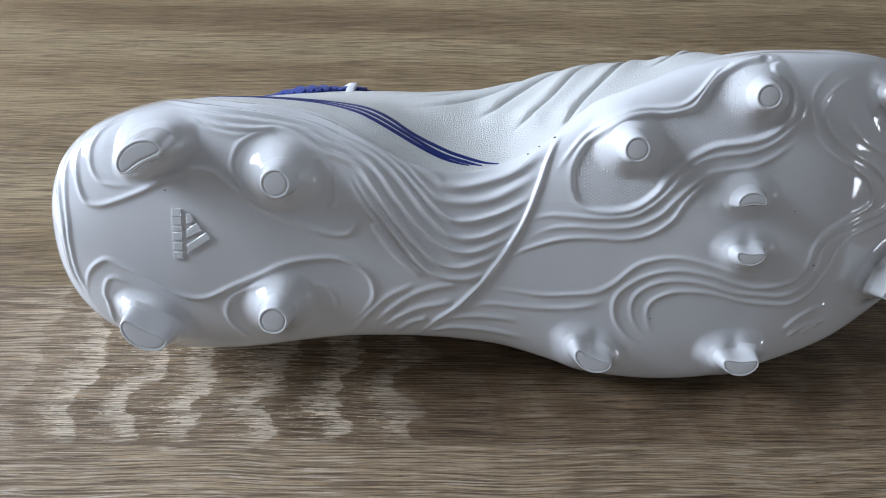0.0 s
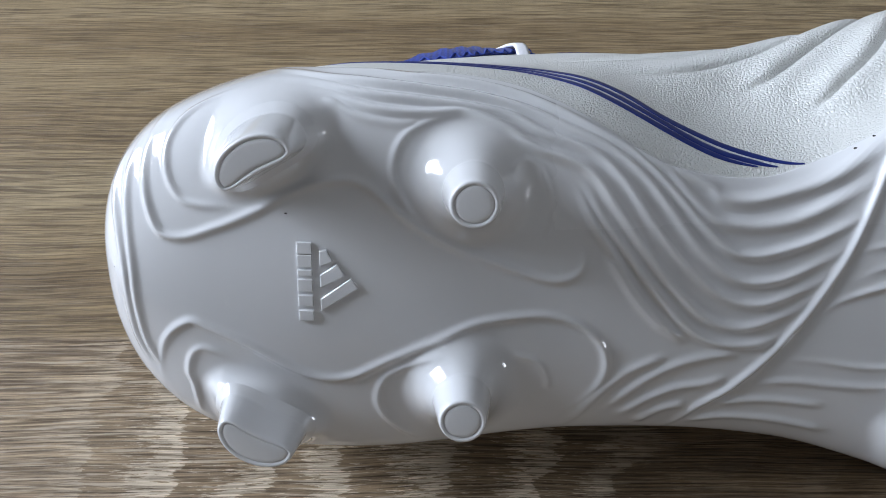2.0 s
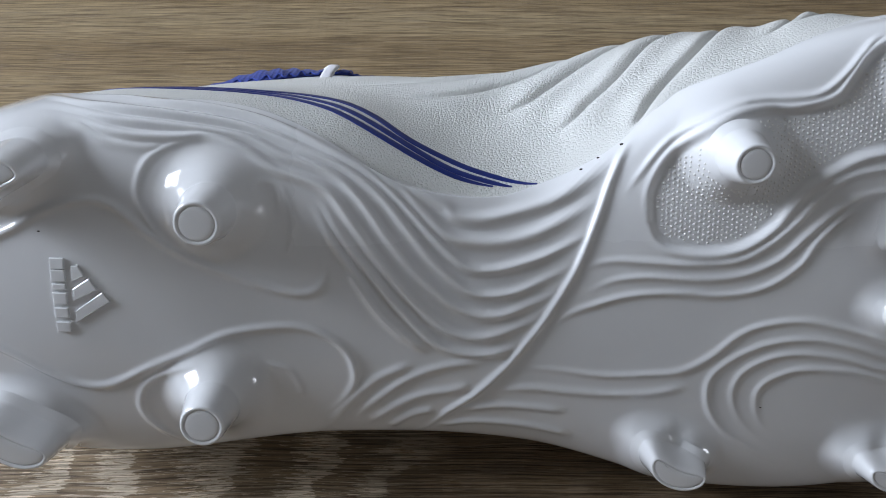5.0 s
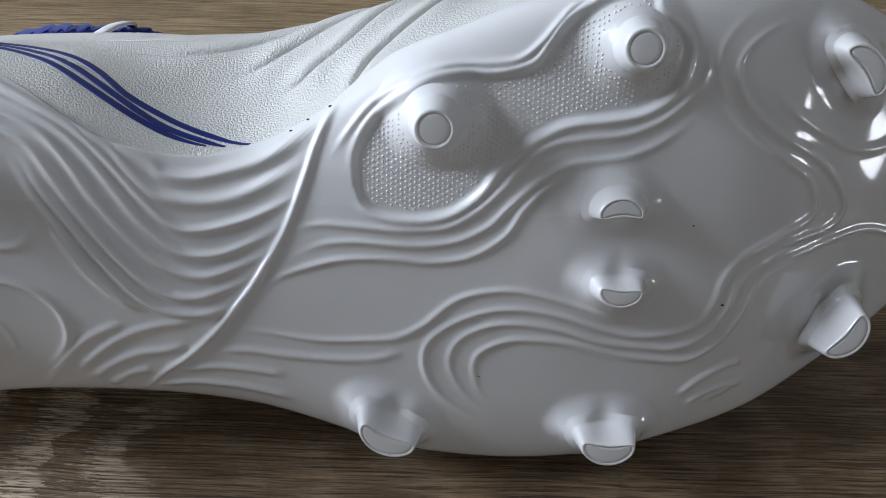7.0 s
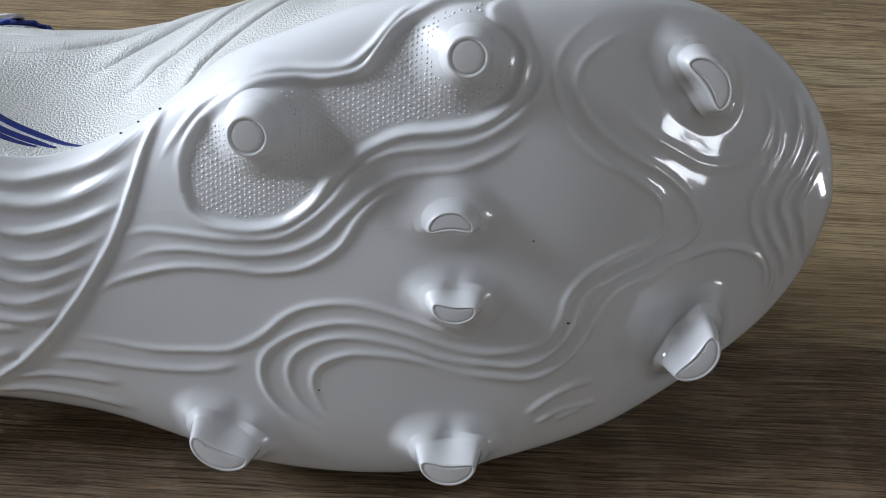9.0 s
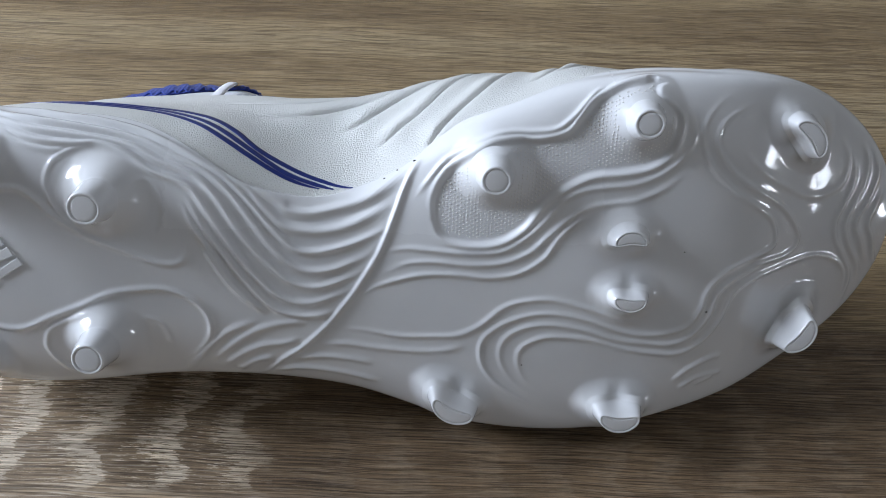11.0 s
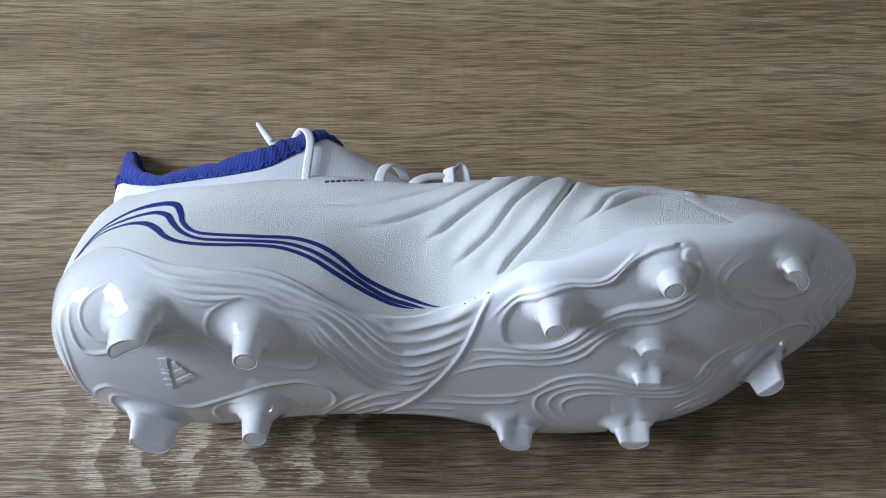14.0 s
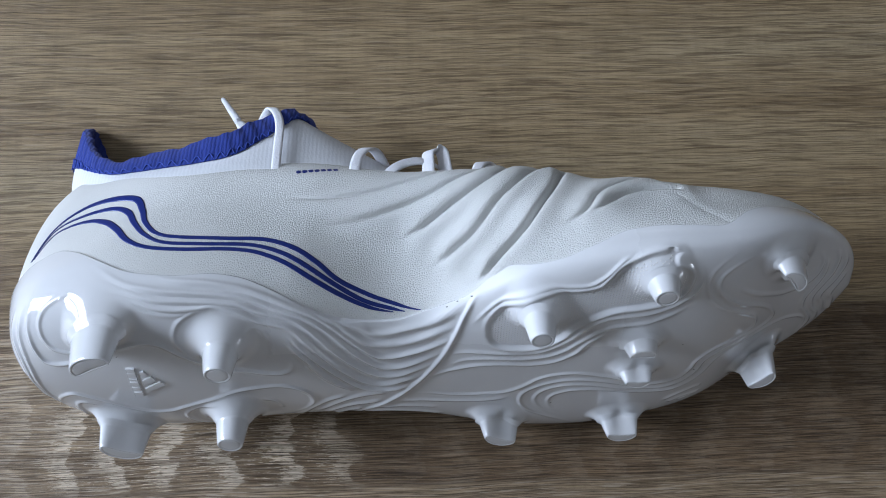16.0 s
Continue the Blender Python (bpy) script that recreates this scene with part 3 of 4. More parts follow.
ridge(1.05, 0.95, ((-18.8, 4.68), (-15.7, 4.83), (-11.2, 5.03), (-4.8, 5.22)))
ridge(0.5, 1.0, ((-74.4, 3.72), (-68.1, 3.96), (-60.3, 4.03), (-53.8, 3.99)))
ridge(0.55, 1.0, ((-26.9, 6.18), (-20.1, 5.77), (-15.1, 5.57), (-11.2, 5.47), (-4.8, 5.36)))
ridge(0.55, 1.0, ((-18.2, 5.9), (-12.5, 5.67), (-6.7, 5.5), (-0.9, 5.39), (4.9, 5.32), (9.5, 5.3)))
ridge(0.55, 1.0, ((-15.1, 5.99), (-10, 5.78), (-3.5, 5.63), (2.3, 5.57), (7.6, 5.49)))
ridge(0.55, 1.0, ((-11.2, 6.07), (-6.1, 5.86), (-0.3, 5.77)))
# the long diagonal ridge
ridge(0.95, 0.75, ((-6.1, 6.29), (1, 5.84), (8.2, 5.57), (14.8, 5.29), (20.1, 5.01), (24.8, 4.74), (28.7, 4.52), (31.4, 4.32), (34, 4.08), (37.4, 3.69), (40.7, 3.38)))
# forefoot contour lines
ridge(0.6, 0.72, ((38, 4.14), (41.3, 4.02), (46.6, 3.89), (53.2, 3.88), (61, 3.92), (68.7, 4.02), (75, 4.06), (79.4, 3.99), (82.5, 3.87), (85.6, 3.74), (89.8, 3.73)))
ridge(0.6, 0.72, ((42.6, 4.39), (42.6, 4.18), (45.9, 4.02), (51.2, 3.96), (57.7, 3.94), (64.2, 4.01), (70.6, 4.09), (77.5, 4.1), (80.6, 4.01), (83.7, 3.87), (87.4, 3.77), (93, 3.63), (98, 3.58), (103, 3.66), (106, 3.85)))
ridge(0.6, 0.72, ((42.6, 4.39), (44.6, 4.52), (49.2, 4.62), (56.4, 4.68), (62.9, 4.68), (68.7, 4.62), (72.5, 4.53), (76.9, 4.47), (82.5, 4.43), (86.8, 4.42), (93.4, 4.43), (99.9, 4.42), (105.1, 4.36), (107.3, 4.27), (107.9, 4.12), (105.6, 3.99), (101.6, 3.84)))
ridge(0.6, 0.72, ((27.4, 4.57), (31.4, 4.52), (36.7, 4.54), (42, 4.6), (51.2, 4.69), (61, 4.73), (67.4, 4.69), (73.1, 4.61), (77.5, 4.52), (82.5, 4.48), (88, 4.48), (95.8, 4.49), (102.2, 4.46), (107.3, 4.39), (110.6, 4.29), (111.2, 4.16), (109.5, 3.98)))
ridge(0.6, 0.72, ((28.1, 4.74), (35.4, 4.67), (42, 4.69), (53.8, 4.78), (62.9, 4.8), (70, 4.76), (74.4, 4.69), (80, 4.61), (85, 4.57), (91.6, 4.57), (98.1, 4.57), (105.1, 4.52), (110.1, 4.44)))
ridge(0.6, 0.72, ((22.8, 4.96), (28.1, 4.84), (35.4, 4.79), (42, 4.79), (51.9, 4.84), (58.4, 4.88), (66.8, 4.88), (73.8, 4.81), (77.5, 4.71), (81.9, 4.64), (86.2, 4.62)))
ridge(0.55, 0.7, ((16.8, 5.31), (25.4, 5.31), (34.7, 5.33), (44.6, 5.31), (51.9, 5.29), (57.7, 5.22), (63.5, 5.11), (69.3, 5.07), (77.5, 5.08), (87.4, 5.16), (94.6, 5.23), (101, 5.29), (106.7, 5.31)))
ridge(0.55, 0.7, ((85.6, 6.17), (77.5, 5.92), (69.3, 5.76), (62.3, 5.63), (58.4, 5.48), (58.4, 5.33), (62.9, 5.23), (70, 5.17), (78.2, 5.17), (87.4, 5.23), (95.2, 5.31), (102.2, 5.37), (109.5, 5.4), (115.5, 5.39), (118.7, 5.3), (119.8, 5.2), (123.4, 5.11), (130.3, 5.06), (136.8, 5.03), (138.1, 4.96), (135.9, 4.81), (130.3, 4.69), (121.8, 4.54), (116.6, 4.42), (113.9, 4.29), (113.9, 4.14), (117.1, 3.96), (121.8, 3.76)))
ridge(0.55, 0.7, ((77.5, 5.8), (69.3, 5.66), (64.8, 5.52), (63.5, 5.4), (65.5, 5.3), (71.2, 5.24), (78.2, 5.24), (86.8, 5.29), (95.2, 5.37), (103.9, 5.43), (111.2, 5.48), (117.1, 5.46), (121.3, 5.36), (122.9, 5.23), (127.4, 5.16), (134.5, 5.12), (142.9, 5.12), (145.8, 5.03), (142.9, 4.86), (136.8, 4.7), (126.9, 4.54), (120.8, 4.42), (117.7, 4.29), (118.2, 4.16), (122.9, 4.01), (130.3, 3.84)))
ridge(0.55, 0.7, ((75.6, 5.7), (70.6, 5.59), (68.7, 5.46), (70, 5.37), (75, 5.32), (80.6, 5.32), (89.2, 5.36), (98.1, 5.44), (106.7, 5.51), (114.5, 5.56), (120.3, 5.52), (124.4, 5.42), (126.9, 5.28), (131.2, 5.21), (139.5, 5.2), (144.5, 5.2), (153.3, 5.22), (160.2, 5.33), (163.6, 5.51), (164.3, 5.77), (162.5, 6.06)))
ridge(0.5, 0.9, ((12.2, 5.53), (20.1, 5.48), (27.4, 5.48), (37.4, 5.46), (47.3, 5.42), (54.5, 5.36)))
ridge(0.5, 0.9, ((3.6, 5.77), (12.8, 5.68), (20.1, 5.66), (28.7, 5.66)))
ridge(0.5, 0.9, ((-1.6, 6.04), (6.3, 5.91), (14.8, 5.88), (23.4, 5.89), (30.7, 5.91)))
ridge(0.45, 0.8, ((113.4, 5.79), (117.7, 5.71), (123.9, 5.67), (127.4, 5.69)))
ridge(0.45, 0.8, ((115.5, 5.87), (120.8, 5.81), (128.8, 5.84)))
ridge(0.45, 0.8, ((119.8, 5.87), (125.9, 5.84)))
# toe rings
ridge(0.45, 0.9, ((124.4, 4.28), (126.9, 4.38), (132.2, 4.49), (138.6, 4.59), (145.3, 4.68), (151.5, 4.69), (156.4, 4.61), (158.6, 4.46), (158.6, 4.24), (155.4, 4.06)))
ridge(0.6, 0.9, ((158.3, 4.14), (160.8, 4.3), (161.1, 4.53), (159, 4.77), (157.4, 4.93), (158.3, 5.1), (161.6, 5.29), (164.9, 5.52), (165.4, 5.74), (163.8, 6.13)))
ridge(0.6, 0.9, ((162.5, 3.79), (165.1, 4.09), (164.9, 4.47), (162.2, 4.76), (160.8, 4.96), (162.7, 5.18), (167.2, 5.49), (169.4, 5.94)))
ridge(0.6, 0.9, ((166.3, 3.6), (169, 4.09), (167.5, 4.59), (164.6, 4.87), (164.3, 5.02), (166.8, 5.22), (171, 5.66)))
ridge(0.6, 0.9, ((171.8, 4.29), (169.4, 4.74), (168.3, 5.01), (170.7, 5.3), (174.1, 6.14)))

# the sunk field round the two lateral studs
field = np.vstack([smooth_line(FIELD_TOP, 8), smooth_line(FIELD_LOW, 8)[::-1]])
fx, fq = np.repeat(sx[:, None], sq.shape[1], 1).ravel(), sq.ravel()
inside = np.zeros(len(fx), bool)
for (ax, aq), (bx, bq) in zip(field, np.roll(field, -1, 0)):
    crosses = (aq > fq) != (bq > fq)
    inside ^= crosses & (fx < (bx - ax) * (fq - aq) / (bq - aq + 1e-12) + ax)
some = np.where(inside)[0]
gap, _ = distance(sole.reshape(-1, 3)[some], body(field[:, 0], field[:, 1]))
raised[some] -= 0.9 * step01((gap - 0.3) / 1.6)
thick = 1.5 * step01((sq - lateral[:, None]) * 20 / 1.2) * step01((medial[:, None] - sq) * 20 / 1.2) - 0.5
shell = sole + sole_out * (thick + raised.reshape(thick.shape))[..., None]
shell[0, :, 1], shell[-1, :, 1] = 1.0, 14.0  # the ends close
ROUND, BLADE = "round conical moulded stud", "curved blade-shaped moulded stud"
STUDS = (  # tip x, v, w; half length and width of the tip; turn; bend; reach of the fillet; label
    (-82.8, 25, 14.6, 7.2, 3.2, 30, 1.7, 6.5, BLADE),
    (-44.8, 18.1, 13.8, 4.3, 4.3, 0, 0, 7.2, ROUND),
    (-46.5, -23, 16.0, 4.3, 4.3, 0, 0, 7.2, ROUND),
    (-85.6, -28.2, 14.8, 7.4, 3.2, -28, -1.7, 6.5, BLADE),
    (59.2, 29, 10.0, 3.8, 3.8, 0, 0, 8.0, ROUND),
    (97.2, 44.2, 5.4, 3.8, 3.8, 0, 0, 8.0, ROUND),
    (141.6, 40.3, -3.4, 5.8, 2.3, -50, 1.7, 8.0, BLADE),
    (146.9, -14.6, -1.0, 5.8, 2.5, 56, -1.8, 7.0, BLADE),
    (97.8, -38.8, 7.0, 5.6, 2.5, 0, -1.8, 7.0, BLADE),
    (51.0, -37.6, 8.2, 6.2, 2.5, -24, -1.7, 7.0, BLADE),
    (95.8, 12.6, 5.8, 4.3, 1.9, 4, 1.4, 6.5, "small " + BLADE),
    (97.3, -3.9, 5.7, 4.3, 1.9, -2, -1.25, 6.5, "small " + BLADE),
)


def swell(d, reach):
    """The rise of a stud at a distance from its tip's outline, as a share of its height."""
    wide_of, power = (0.98, 1.6) if reach >= 7.5 else (1.12, 1.9)
    stem = 1 - np.clip(d / 1.5, 0, 1) ** 1.15
    return 0.46 * stem + 0.54 * np.clip(1 - np.maximum(d - 0.3, 0) / (wide_of * reach), 0, 1) ** power


def notch(u, t, long, wide, d, hollow, side):
    """The hollow in the inner face of a forefoot blade, as the share of its height that stays."""
    return 1 - hollow * np.exp(-((u / (0.5 * long)) ** 2)) * step01((t * side - 0.4 * wide) / 2.2) * step01(d / 1.3)


floor_of = (sole + sole_out * 1.2).reshape(-1, 3)[(sole_out[..., 2] > 0.25).ravel()]


def plate_height(x, v):
    """How high the plate lies at places in its plan."""
    near = [((floor_of[:, 0] - a) ** 2 + (floor_of[:, 1] - b) ** 2).argmin() for a, b in zip(x, v)]
    return floor_of[near, 2]


rise = np.zeros(thick.shape)
for x, v, w, long, wide, turn, bend, reach, label in STUDS:
    ct, st = np.cos(radians(turn)), np.sin(radians(turn))
    du, dt = (sole[..., 0] - x) * ct + (sole[..., 1] - v) * st, -(sole[..., 0] - x) * st + (sole[..., 1] - v) * ct
    dt = dt - bend * np.clip(1 - (du / (long + 4)) ** 2, 0, 1)
    rho, ang = np.hypot(du / long, dt / wide), np.arctan2(dt / wide, du / long)
    d = np.maximum((rho - 1) * np.hypot(long * np.cos(ang), wide * np.sin(ang)), 2.3)
    rise = np.maximum(rise, (w - plate_height([x], [v])[0]) * swell(d, reach) * notch(du, dt, long, wide, d, 0.55 if x > 0 and bend and reach >= 7 else 0.4 if x > 0 and bend < 0 else 0.0, -np.sign(bend)) * step01(sole_out[..., 2] / 0.45))
shell[..., 2] += rise
outsole = sheet("outsole", shell * MM, PLASTIC, boot, "glossy white moulded plastic outsole with wavy ridges")

# ---- studs ----
def stud(x, v, w, long, wide, turn, bend, reach, label):
    """A stud with its tip at (x, v, w), growing out of the swollen plate."""
    a = np.linspace(0, 2 * np.pi, 48, endpoint=False)
    c, s = np.cos(a), np.sin(a)
    if bend:
        c, s = np.sign(c) * np.abs(c) ** 0.8, np.sign(s) * np.abs(s) ** 0.8
    ct, st = np.cos(radians(turn)), np.sin(radians(turn))

    def outline(grow):
        u, t = (long + grow) * c, (wide + grow) * s
        t = t + bend * (1 - (u / (long + grow)) ** 2)
        return u * ct - t * st + x, u * st + t * ct + v

    ground = plate_height(*outline(3.0))
    rows = []
    for d in np.concatenate([np.linspace(3.0, 1.75, 6), np.linspace(1.6, 1.2, 5), np.linspace(1.0, 0, 8)]):
        px, pv = outline(d)
        left = notch((long + d) * c, (wide + d) * s, long, wide, d, 0.55 if x > 0 and bend and reach >= 7 else 0.4 if x > 0 and bend < 0 else 0.0, -np.sign(bend))
        rows.append(np.stack([px, pv, ground + (w - ground) * swell(d, reach) * left], -1))
    k = min(1.0, wide / 3.4)
    for inset, drop in ((0.25, -0.12), (0.55, -0.08), (0.8, 0.16), (0.95, 0.22)):
        rows.append(np.stack([*outline(-inset * k), np.full(48, w - drop)], -1))
    ob = sheet("stud", np.array(rows) * MM, PLASTIC, boot, label, closed=True, capped=True)
    rows = [np.stack([*outline(-inset * k), np.full(48, w - drop)], -1) for inset, drop in ((0.85, 0.3), (0.9, 0.1), (1.1, 0.0), (1.7, -0.04))]
    sheet("stud_tip", np.array(rows) * MM, PLASTIC, ob, closed=True, capped=True)


for x, v, w, long, wide, turn, bend, reach, label in STUDS:
    stud(x, v, w, long, wide, turn, bend, reach, label)

# ---- fine grip grain in the sunk field ----
shell_out = normals(shell).reshape(-1, 3)
bm = bmesh.new()
for i, gx in enumerate(np.arange(43, 108, 0.95)):
    for gq_v in np.arange(6, 56, 1.1):
        gv = gq_v + (0.55 if i % 2 else 0)
        k = ((floor_of[:, 0] - gx) ** 2 + (floor_of[:, 1] - gv) ** 2).argmin()
        if (gx - 59.2) ** 2 + (gv - 29) ** 2 < 47 or (gx - 97.2) ** 2 + (gv - 44.2) ** 2 < 47 or abs(floor_of[k, 0] - gx) > 0.6 or abs(floor_of[k, 1] - gv) > 0.6:
            continue
        m = np.where((sole_out[..., 2] > 0.25).ravel())[0][k]
        if not inside[m] or gap[np.searchsorted(some, m)] < 2.4 or rise.ravel()[m] > 7.0:
            continue
        c, n = Vector(shell.reshape(-1, 3)[m]), Vector(shell_out[m])
        if rise.ravel()[m] < 1.2:
            c.x, c.y = gx, gv
        side = n.orthogonal().normalized()
        other = n.cross(side)
        top = bm.verts.new((c + n * 0.19) * MM)
        ring = [bm.verts.new((c - n * 0.05 + (side * np.cos(t) + other * np.sin(t)) * 0.39) * MM) for t in np.arange(6) * np.pi / 3]
        for t in range(6):
            bm.faces.new((top, ring[t], ring[(t + 1) % 6]))
tagged(part("grip_grain", bm, MATT_PLASTIC, outsole, "fine raised grip dots"), kind="stuff")


# ---- printed stripes and raised marks ----
def ribbon(points, widths, height):
    """A strip on the skin along a line, as wide as told at its guide points, lifted by its height."""
    xq = smooth_line(points, 14)
    wide = np.interp(np.linspace(0, 1, len(xq)), np.linspace(0, 1, len(widths)), widths)
    p = body(xq[:, 0], xq[:, 1])
    ex, eq = (body(xq[:, 0] + 0.05, xq[:, 1]) - p) / 0.05, (body(xq[:, 0], xq[:, 1] + 0.01) - p) / 0.01
    n = np.cross(ex, eq)
    n /= np.linalg.norm(n, axis=1, keepdims=True)
    if (n * (p - np.array([-20, 0, -40]))).sum() < 0:
        n = -n
    t = np.gradient(p, axis=0)
    side = np.cross(n, t)
    side /= np.linalg.norm(side, axis=1, keepdims=True)
    gram = np.stack([np.stack([(ex * ex).sum(1), (ex * eq).sum(1)], -1), np.stack([(ex * eq).sum(1), (eq * eq).sum(1)], -1)], -1)
    step = np.linalg.solve(gram, np.stack([(side * ex).sum(1), (side * eq).sum(1)], -1)[..., None])[..., 0]
    rows = []
    for off in (-0.5, -0.5, -0.25, 0, 0.25, 0.5, 0.5):
        at = xq + step * (wide * off)[:, None]
        rows.append(body(at[:, 0], at[:, 1]) + n * height)
    rows[0] -= n * (height + 0.1)
    rows[-1] -= n * (height + 0.1)
    return np.array(rows).transpose(1, 0, 2)


for guide, widths in ((S1, (0.25, 0.8, 1.7, 2.9, 2.9, 2.3, 1.8, 1.6, 1.6, 1.6, 1.7, 1.9, 1.9, 1.7, 1.5, 1.3, 0.3)),
                      (S2, (0.2, 0.6, 1.5, 2.2, 2.5, 2.1, 1.6, 1.5, 1.5, 1.5, 1.6, 1.8, 1.7, 1.5, 1.3, 0.3)),
                      (S3, (0.2, 0.6, 1.7, 2.6, 2.5, 2.0, 1.6, 1.5, 1.5, 1.5, 1.6, 1.8, 1.7, 1.3, 0.3))):
    sheet("stripe", ribbon(guide, widths, 0.16) * MM, BLUE_PRINT, boot, "dark blue printed stripe along the side")


def raised_bar(corners, lift=0.45):
    """A raised shape on the heel plate from its corners in plan."""
    bm = bmesh.new()
    x, v = np.array(corners, float).T
    w = plate_height(x, v)
    low = [bm.verts.new((a * MM, b * MM, (c - 0.4) * MM)) for a, b, c in zip(x, v, w)]
    top = [bm.verts.new((a * MM, b * MM, (c + lift) * MM)) for a, b, c in zip(x, v, w)]
    bm.faces.new(top)
    for i in range(len(low)):
        bm.faces.new((low[i], low[(i + 1) % len(low)], top[(i + 1) % len(low)], top[i]))
    bmesh.ops.recalc_face_normals(bm, faces=bm.faces[:])
    bmesh.ops.bevel(bm, geom=[e for e in bm.edges if all(t in top for t in e.verts)], offset=0.00012, segments=1, affect="EDGES")
    return bm


for corners in (((-73.6, 6.2), (-72.3, 6.4), (-71.2, 4.2), (-73.6, 3.2)),
                ((-73.6, 1.5), (-70.3, 3.7), (-68.9, 1.3), (-73.6, -1.0)),
                ((-73.6, -3.3), (-67.8, 0.8), (-66.4, -1.2), (-73.6, -5.7))):
    part("raised_mark", raised_bar(corners), PLASTIC, outsole, "raised slanted bar of the moulded mark")
for cv, tall in ((6.7, 1.1), (4.2, 1.2), (1.9, 0.6), (-0.6, 1.2), (-3.7, 1.1), (-6.8, 1.1)):
    part("raised_mark", raised_bar(((-77.9, cv - tall), (-75.1, cv - tall), (-75.1, cv + tall), (-77.9, cv + tall))), PLASTIC, outsole, "small raised bar of the moulded mark")


# ---- knitted collar, tongue and laces ----
def ring_of(points, steps=10):
    p = np.array(points, float)
    n = len(p)
    f = np.linspace(0, 1, steps, endpoint=False)[:, None]
    out = []
    for i in range(n):
        a, b, c, d = p[i - 1], p[i], p[(i + 1) % n], p[(i + 2) % n]
        out.append(0.5 * (2 * b + (c - a) * f + (2 * a - 5 * b + 4 * c - d) * f ** 2 + (3 * b - a - 3 * c + d) * f ** 3))
    return np.vstack(out)


base_ring = ring_of(((-112, 1, -70), (-108, 9, -68), (-100, 17, -64), (-86, 24.5, -63), (-65, 29, -61), (-45, 31, -63), (-28, 31.5, -65), (0, 27, -68), (24, 14, -72), (0, -12, -72), (-28, -19.5, -68), (-50, -22, -64), (-80, -21, -62), (-103, -12, -66)))
low_ring = ring_of(((-116.5, 2, -95), (-113, 11, -90), (-105, 17, -82), (-93, 23.5, -73), (-72, 28.2, -71.5), (-50, 32.5, -72.5), (-36, 33, -82.8), (-25, 30.5, -96), (-19, 18, -100), (-24, 4, -100), (-34, -7, -92), (-50, -14, -80), (-80, -18, -74), (-104, -11, -82)))
top_ring = ring_of(((-115, 0, -121), (-115.5, 9, -113), (-107.5, 16.5, -94.5), (-94.5, 22.5, -80.5), (-73, 27.6, -80.5), (-52, 34, -83), (-40, 33.5, -91), (-27, 31, -100), (-20.5, 19, -105), (-27, 3, -106), (-38, -6, -98), (-54, -13, -88), (-86, -16, -93), (-101, -10, -121)))
middle = np.array([-68, 6, 0])


def inward(ring, by):
    to = (middle - ring) * (1, 1, 0)
    return ring + to / np.linalg.norm(to, axis=1, keepdims=True) * by


bulge = (low_ring + top_ring) / 2 - (inward(top_ring, 1.2) - top_ring)
tongue_rows = [base_ring * (1 - f) + low_ring * f - (inward(low_ring, 1) - low_ring) * 1.2 * np.sin(np.pi * f) for f in np.linspace(0, 1, 12)]
sheet("sock", np.array(tongue_rows) * MM, WHITE_KNIT, boot, "white ribbed knit ankle sock and tongue", closed=True)
rolled = [low_ring + 0, inward(low_ring, -0.8), bulge, inward(top_ring, -0.5), top_ring - (0, 0, 0.8), inward(top_ring, 1.2) - (0, 0, 1.2), inward(top_ring, 2.4) - (0, 0, 0.4), inward(top_ring, 3) + (0, 0, 2), inward(low_ring, 3), inward(low_ring, 3) + (0, 0, 4)]
dense = smooth_line(np.array(rolled).reshape(len(rolled), -1), 4).reshape(-1, len(low_ring), 3)
ripple = 0.5 * np.sin(np.arange(len(low_ring)) * 1.9)[None, :, None] * np.sin(np.linspace(0, np.pi, len(dense)))[:, None, None]
beat = np.arange(len(low_ring))[None, :, None]
crumple = 0.55 * np.sin(beat * 0.61 + 1.0) + 0.45 * np.sin(beat * 0.23 + 2.2) + 0.35 * np.sin(beat * 1.07)
dense = dense + (dense - middle) * (1, 1, 0) / 30 * ripple
dense[..., 2:] += crumple * 1.1 * np.sin(np.linspace(0, np.pi, len(dense)))[:, None, None]
collar = sheet("collar", dense * MM, BLUE_KNIT, boot, "blue knitted elastic collar", closed=True)
sheet("lining", np.array([inward(low_ring, 2.8) + (0, 0, 3), inward(base_ring, 3), inward(base_ring, 5) + (0, 0, 20), inward(base_ring, 9) + (0, 0, 42)]) * MM, LINING, boot, "dark inner lining", closed=True, capped=True)


def tube(points, wide, flat, across, steps=8, sides=10, ends=(1, 1)):
    """A flat cord along guide points; across: the direction of its width."""
    p = smooth_line(points, steps)
    t = np.gradient(p, axis=0)
    t /= np.linalg.norm(t, axis=1, keepdims=True)
    a = np.array(across, float) - t * (t @ np.array(across, float))[:, None]
    a /= np.linalg.norm(a, axis=1, keepdims=True)
    b = np.cross(t, a)
    ang = np.linspace(0, 2 * np.pi, sides, endpoint=False)
    size = np.interp(np.linspace(0, 1, len(p)), (0, 0.5, 1), (ends[0], 1, ends[1]))
    size[[0, -1]] *= 0.5
    c, s = np.sign(np.cos(ang)) * np.abs(np.cos(ang)) ** 0.6, np.sign(np.sin(ang)) * np.abs(np.sin(ang)) ** 0.6
    return p[:, None] + (a[:, None] * (c * wide / 2)[None, :, None] + b[:, None] * (s * flat / 2)[None, :, None]) * size[:, None, None]


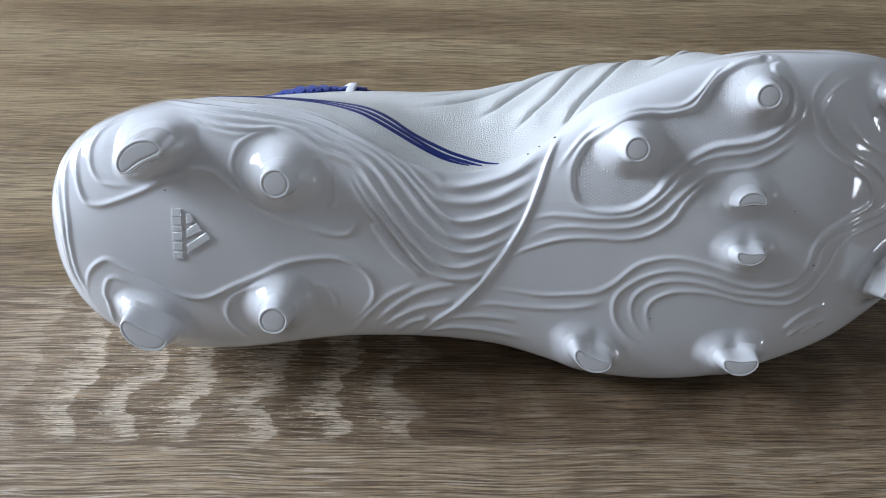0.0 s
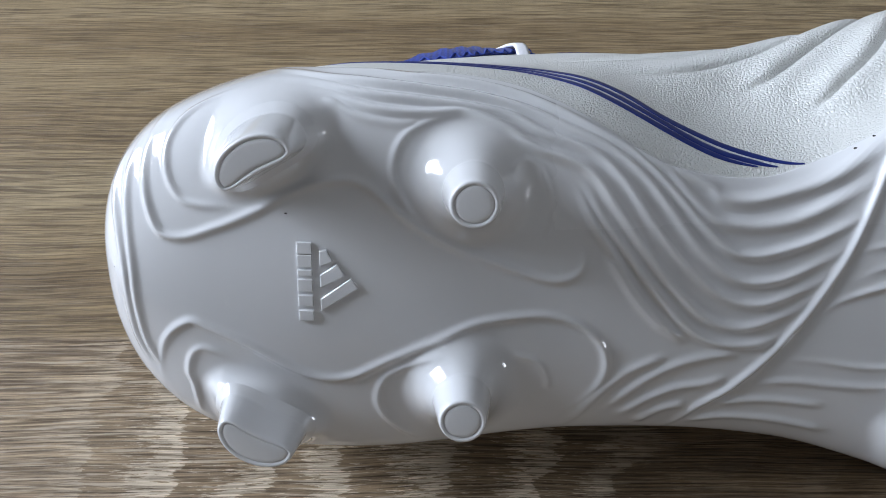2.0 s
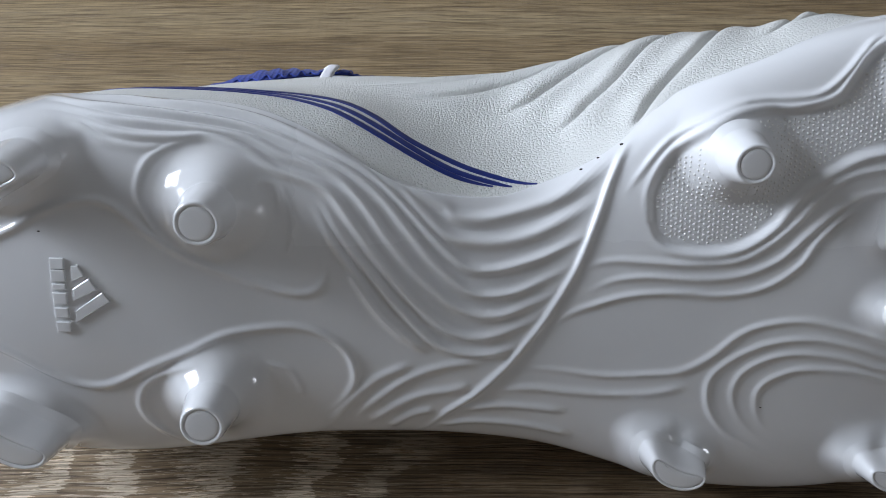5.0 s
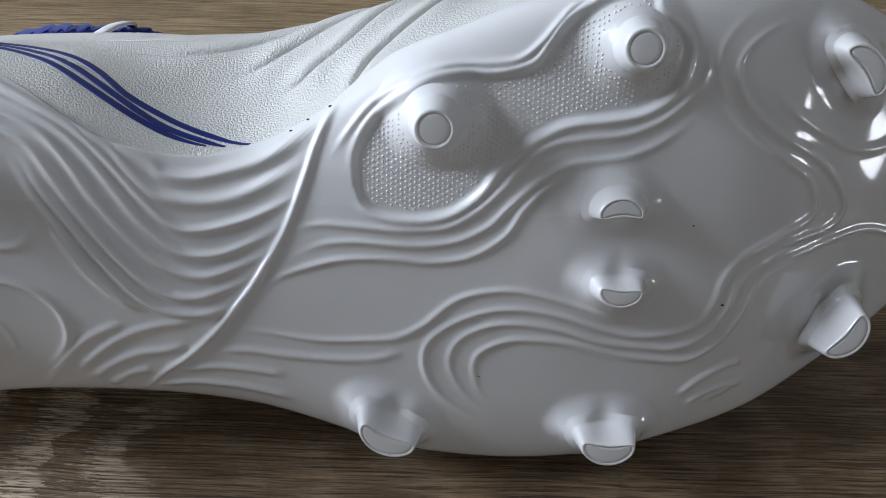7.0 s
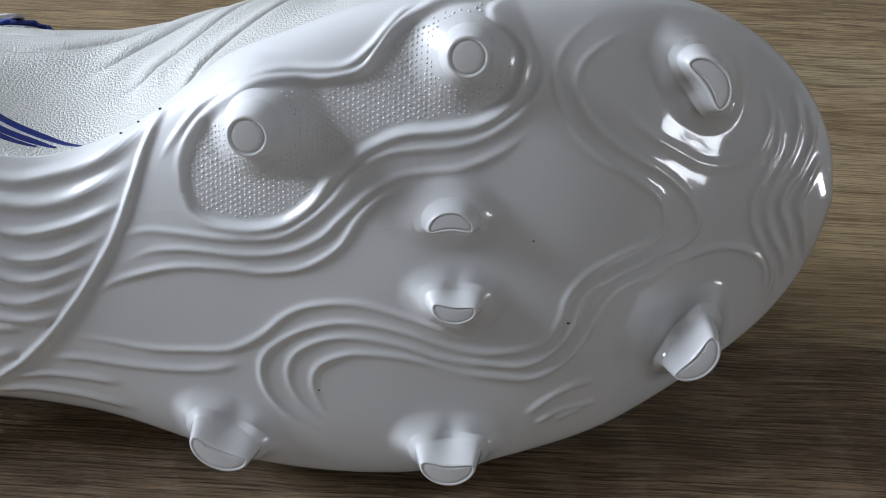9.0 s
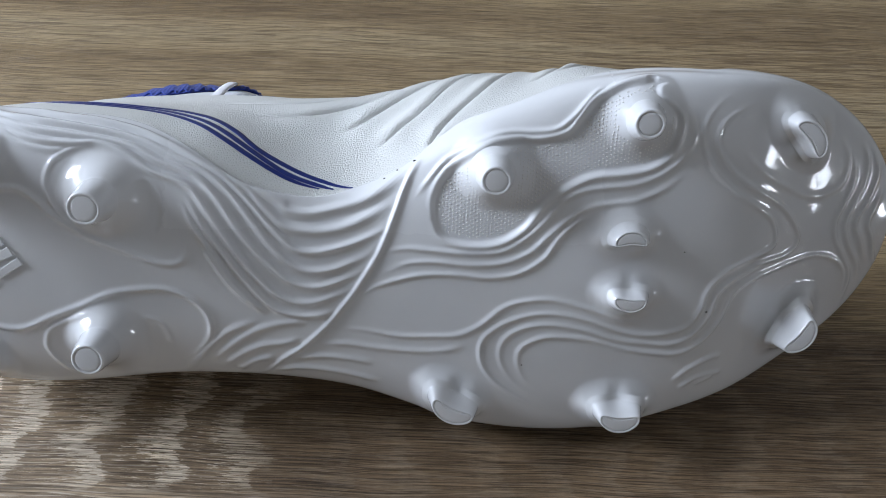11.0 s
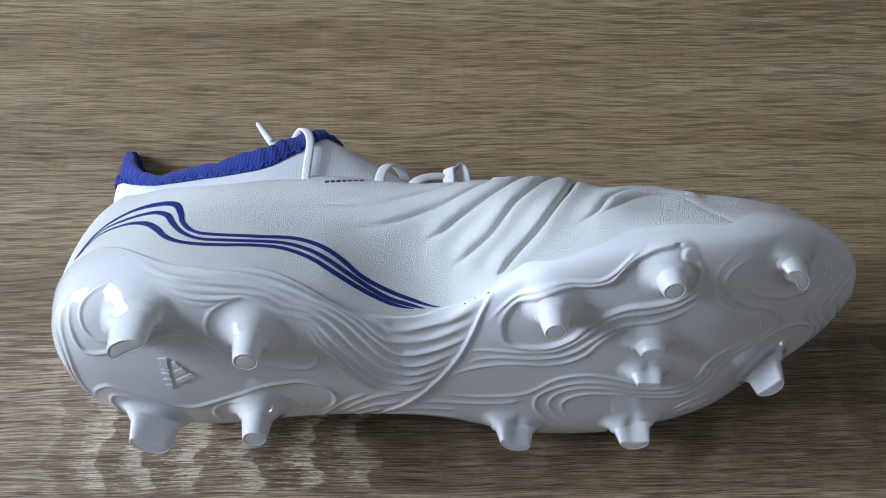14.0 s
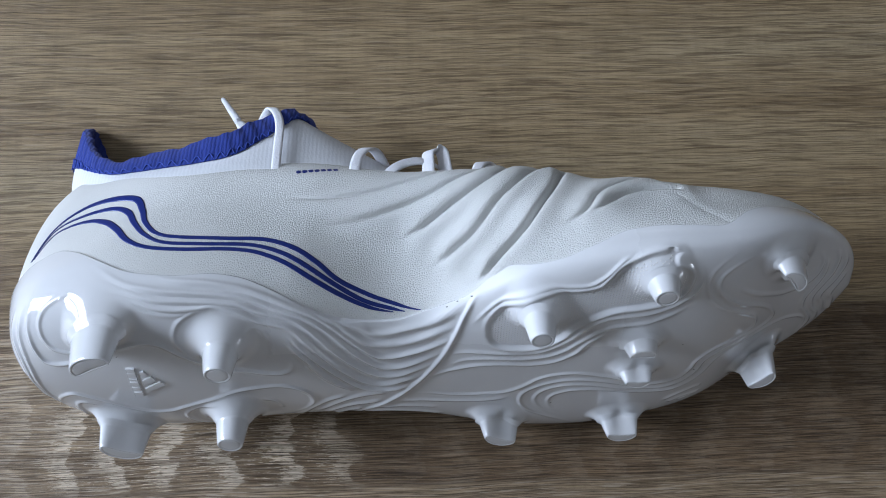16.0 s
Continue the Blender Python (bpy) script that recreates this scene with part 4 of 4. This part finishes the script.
def lace(points, wide=4.2, flat=1.1, across=(1, 0, 0), label="flat white woven lace", mat=LACE_CLOTH, ends=(1, 1), name="lace"):
    return sheet(name, tube(points, wide, flat, across, ends=ends) * MM, mat, boot, label, closed=True, capped=True)


lace(((-30.5, 33.5, -60), (-30.6, 34.6, -66), (-30.5, 35.6, -76), (-30.7, 35.4, -86.5), (-32.5, 34, -95), (-35.5, 31.5, -101), (-38.5, 28, -100), (-40, 27, -95)), wide=3.4)
lace(((-58, 22, -119), (-53.3, 22, -110.5), (-49.5, 23, -103)), 2.6, 2.2, label="stiff white lace tip", ends=(0.7, 1.2), name="lace_tip")
lace(((-49.5, 23, -103), (-47, 23.6, -99), (-43, 24, -95), (-39, 25, -92)), 6.0, 1.8, ends=(0.5, 1))
lace(((-2, 33, -60), (-1.8, 33.8, -66), (-0.5, 32.6, -73.5), (2.3, 30, -79.2), (5.6, 26, -81.5), (9, 18, -81), (13, 6, -78)))
lace(((9, 31, -63), (12.5, 31.5, -67), (17.2, 30.5, -71), (23.6, 29, -73.2), (30, 24, -74), (36, 10, -74)), across=(0.5, 0, 0.8))
lace(((24.8, 31, -62), (25.2, 30.4, -69), (25.4, 28.6, -78), (28, 26.4, -82), (30.8, 26.4, -81), (31.6, 28, -72), (32, 29, -66)), wide=5.0, across=(1, 0.4, 0))
lace(((42.6, 32.5, -61), (43.4, 32, -66.2), (45.1, 30.8, -70), (48.6, 27.5, -72.6), (53, 20, -73), (58, 8, -71)))

# the zigzag stitching on the collar
zig = []
rows = [dense[2], dense[6]]
for i in range(2, 76):
    zig.append(rows[i % 2][i] + (rows[i % 2][i] - middle) * (1, 1, 0) / 40 * 0.4)
sheet("stitching", tube(zig, 0.5, 0.4, (0, 0, 1), steps=4, sides=6) * MM, STITCH, collar, "lighter blue zigzag stitching", closed=True)

# the small printed mark beside the laces
for k in range(7):
    mx, mq = -22 + 2.2 * k, 1.345 - 0.018 * k
    sheet("printed_mark", ribbon(((mx - 0.8, mq + 0.012), (mx, mq), (mx + 0.8, mq - 0.012)), (1.2, 1.7, 1.2), 0.15) * MM, BLUE_PRINT, boot, "small blue printed mark")

# specks of dust on the plastic
for px, pq, size in ((120.5, 5.33, 0.3), (-81.5, 4.55, 0.22), (-77.5, 5.75, 0.25), (30, 3.36, 0.35), (33.5, 3.34, 0.3), (38.2, 3.42, 0.4), (70, 5.5, 0.2), (112, 4.9, 0.2)):
    at = body(px, pq)
    e = body(px + 0.1, pq) - at, body(px, pq + 0.01) - at
    n = np.cross(*e)
    n = n / np.linalg.norm(n) * np.sign(n[2] + 0.5 * n[1])
    bm = bmesh.new()
    bmesh.ops.create_icosphere(bm, subdivisions=1, radius=size * MM, matrix=Matrix.Translation(Vector((at + n * 1.05) * MM)) @ Matrix.Diagonal((1.4, 0.8, 0.6, 1)))
    part("dust_speck", bm, DUST, outsole, "dark speck of dust")
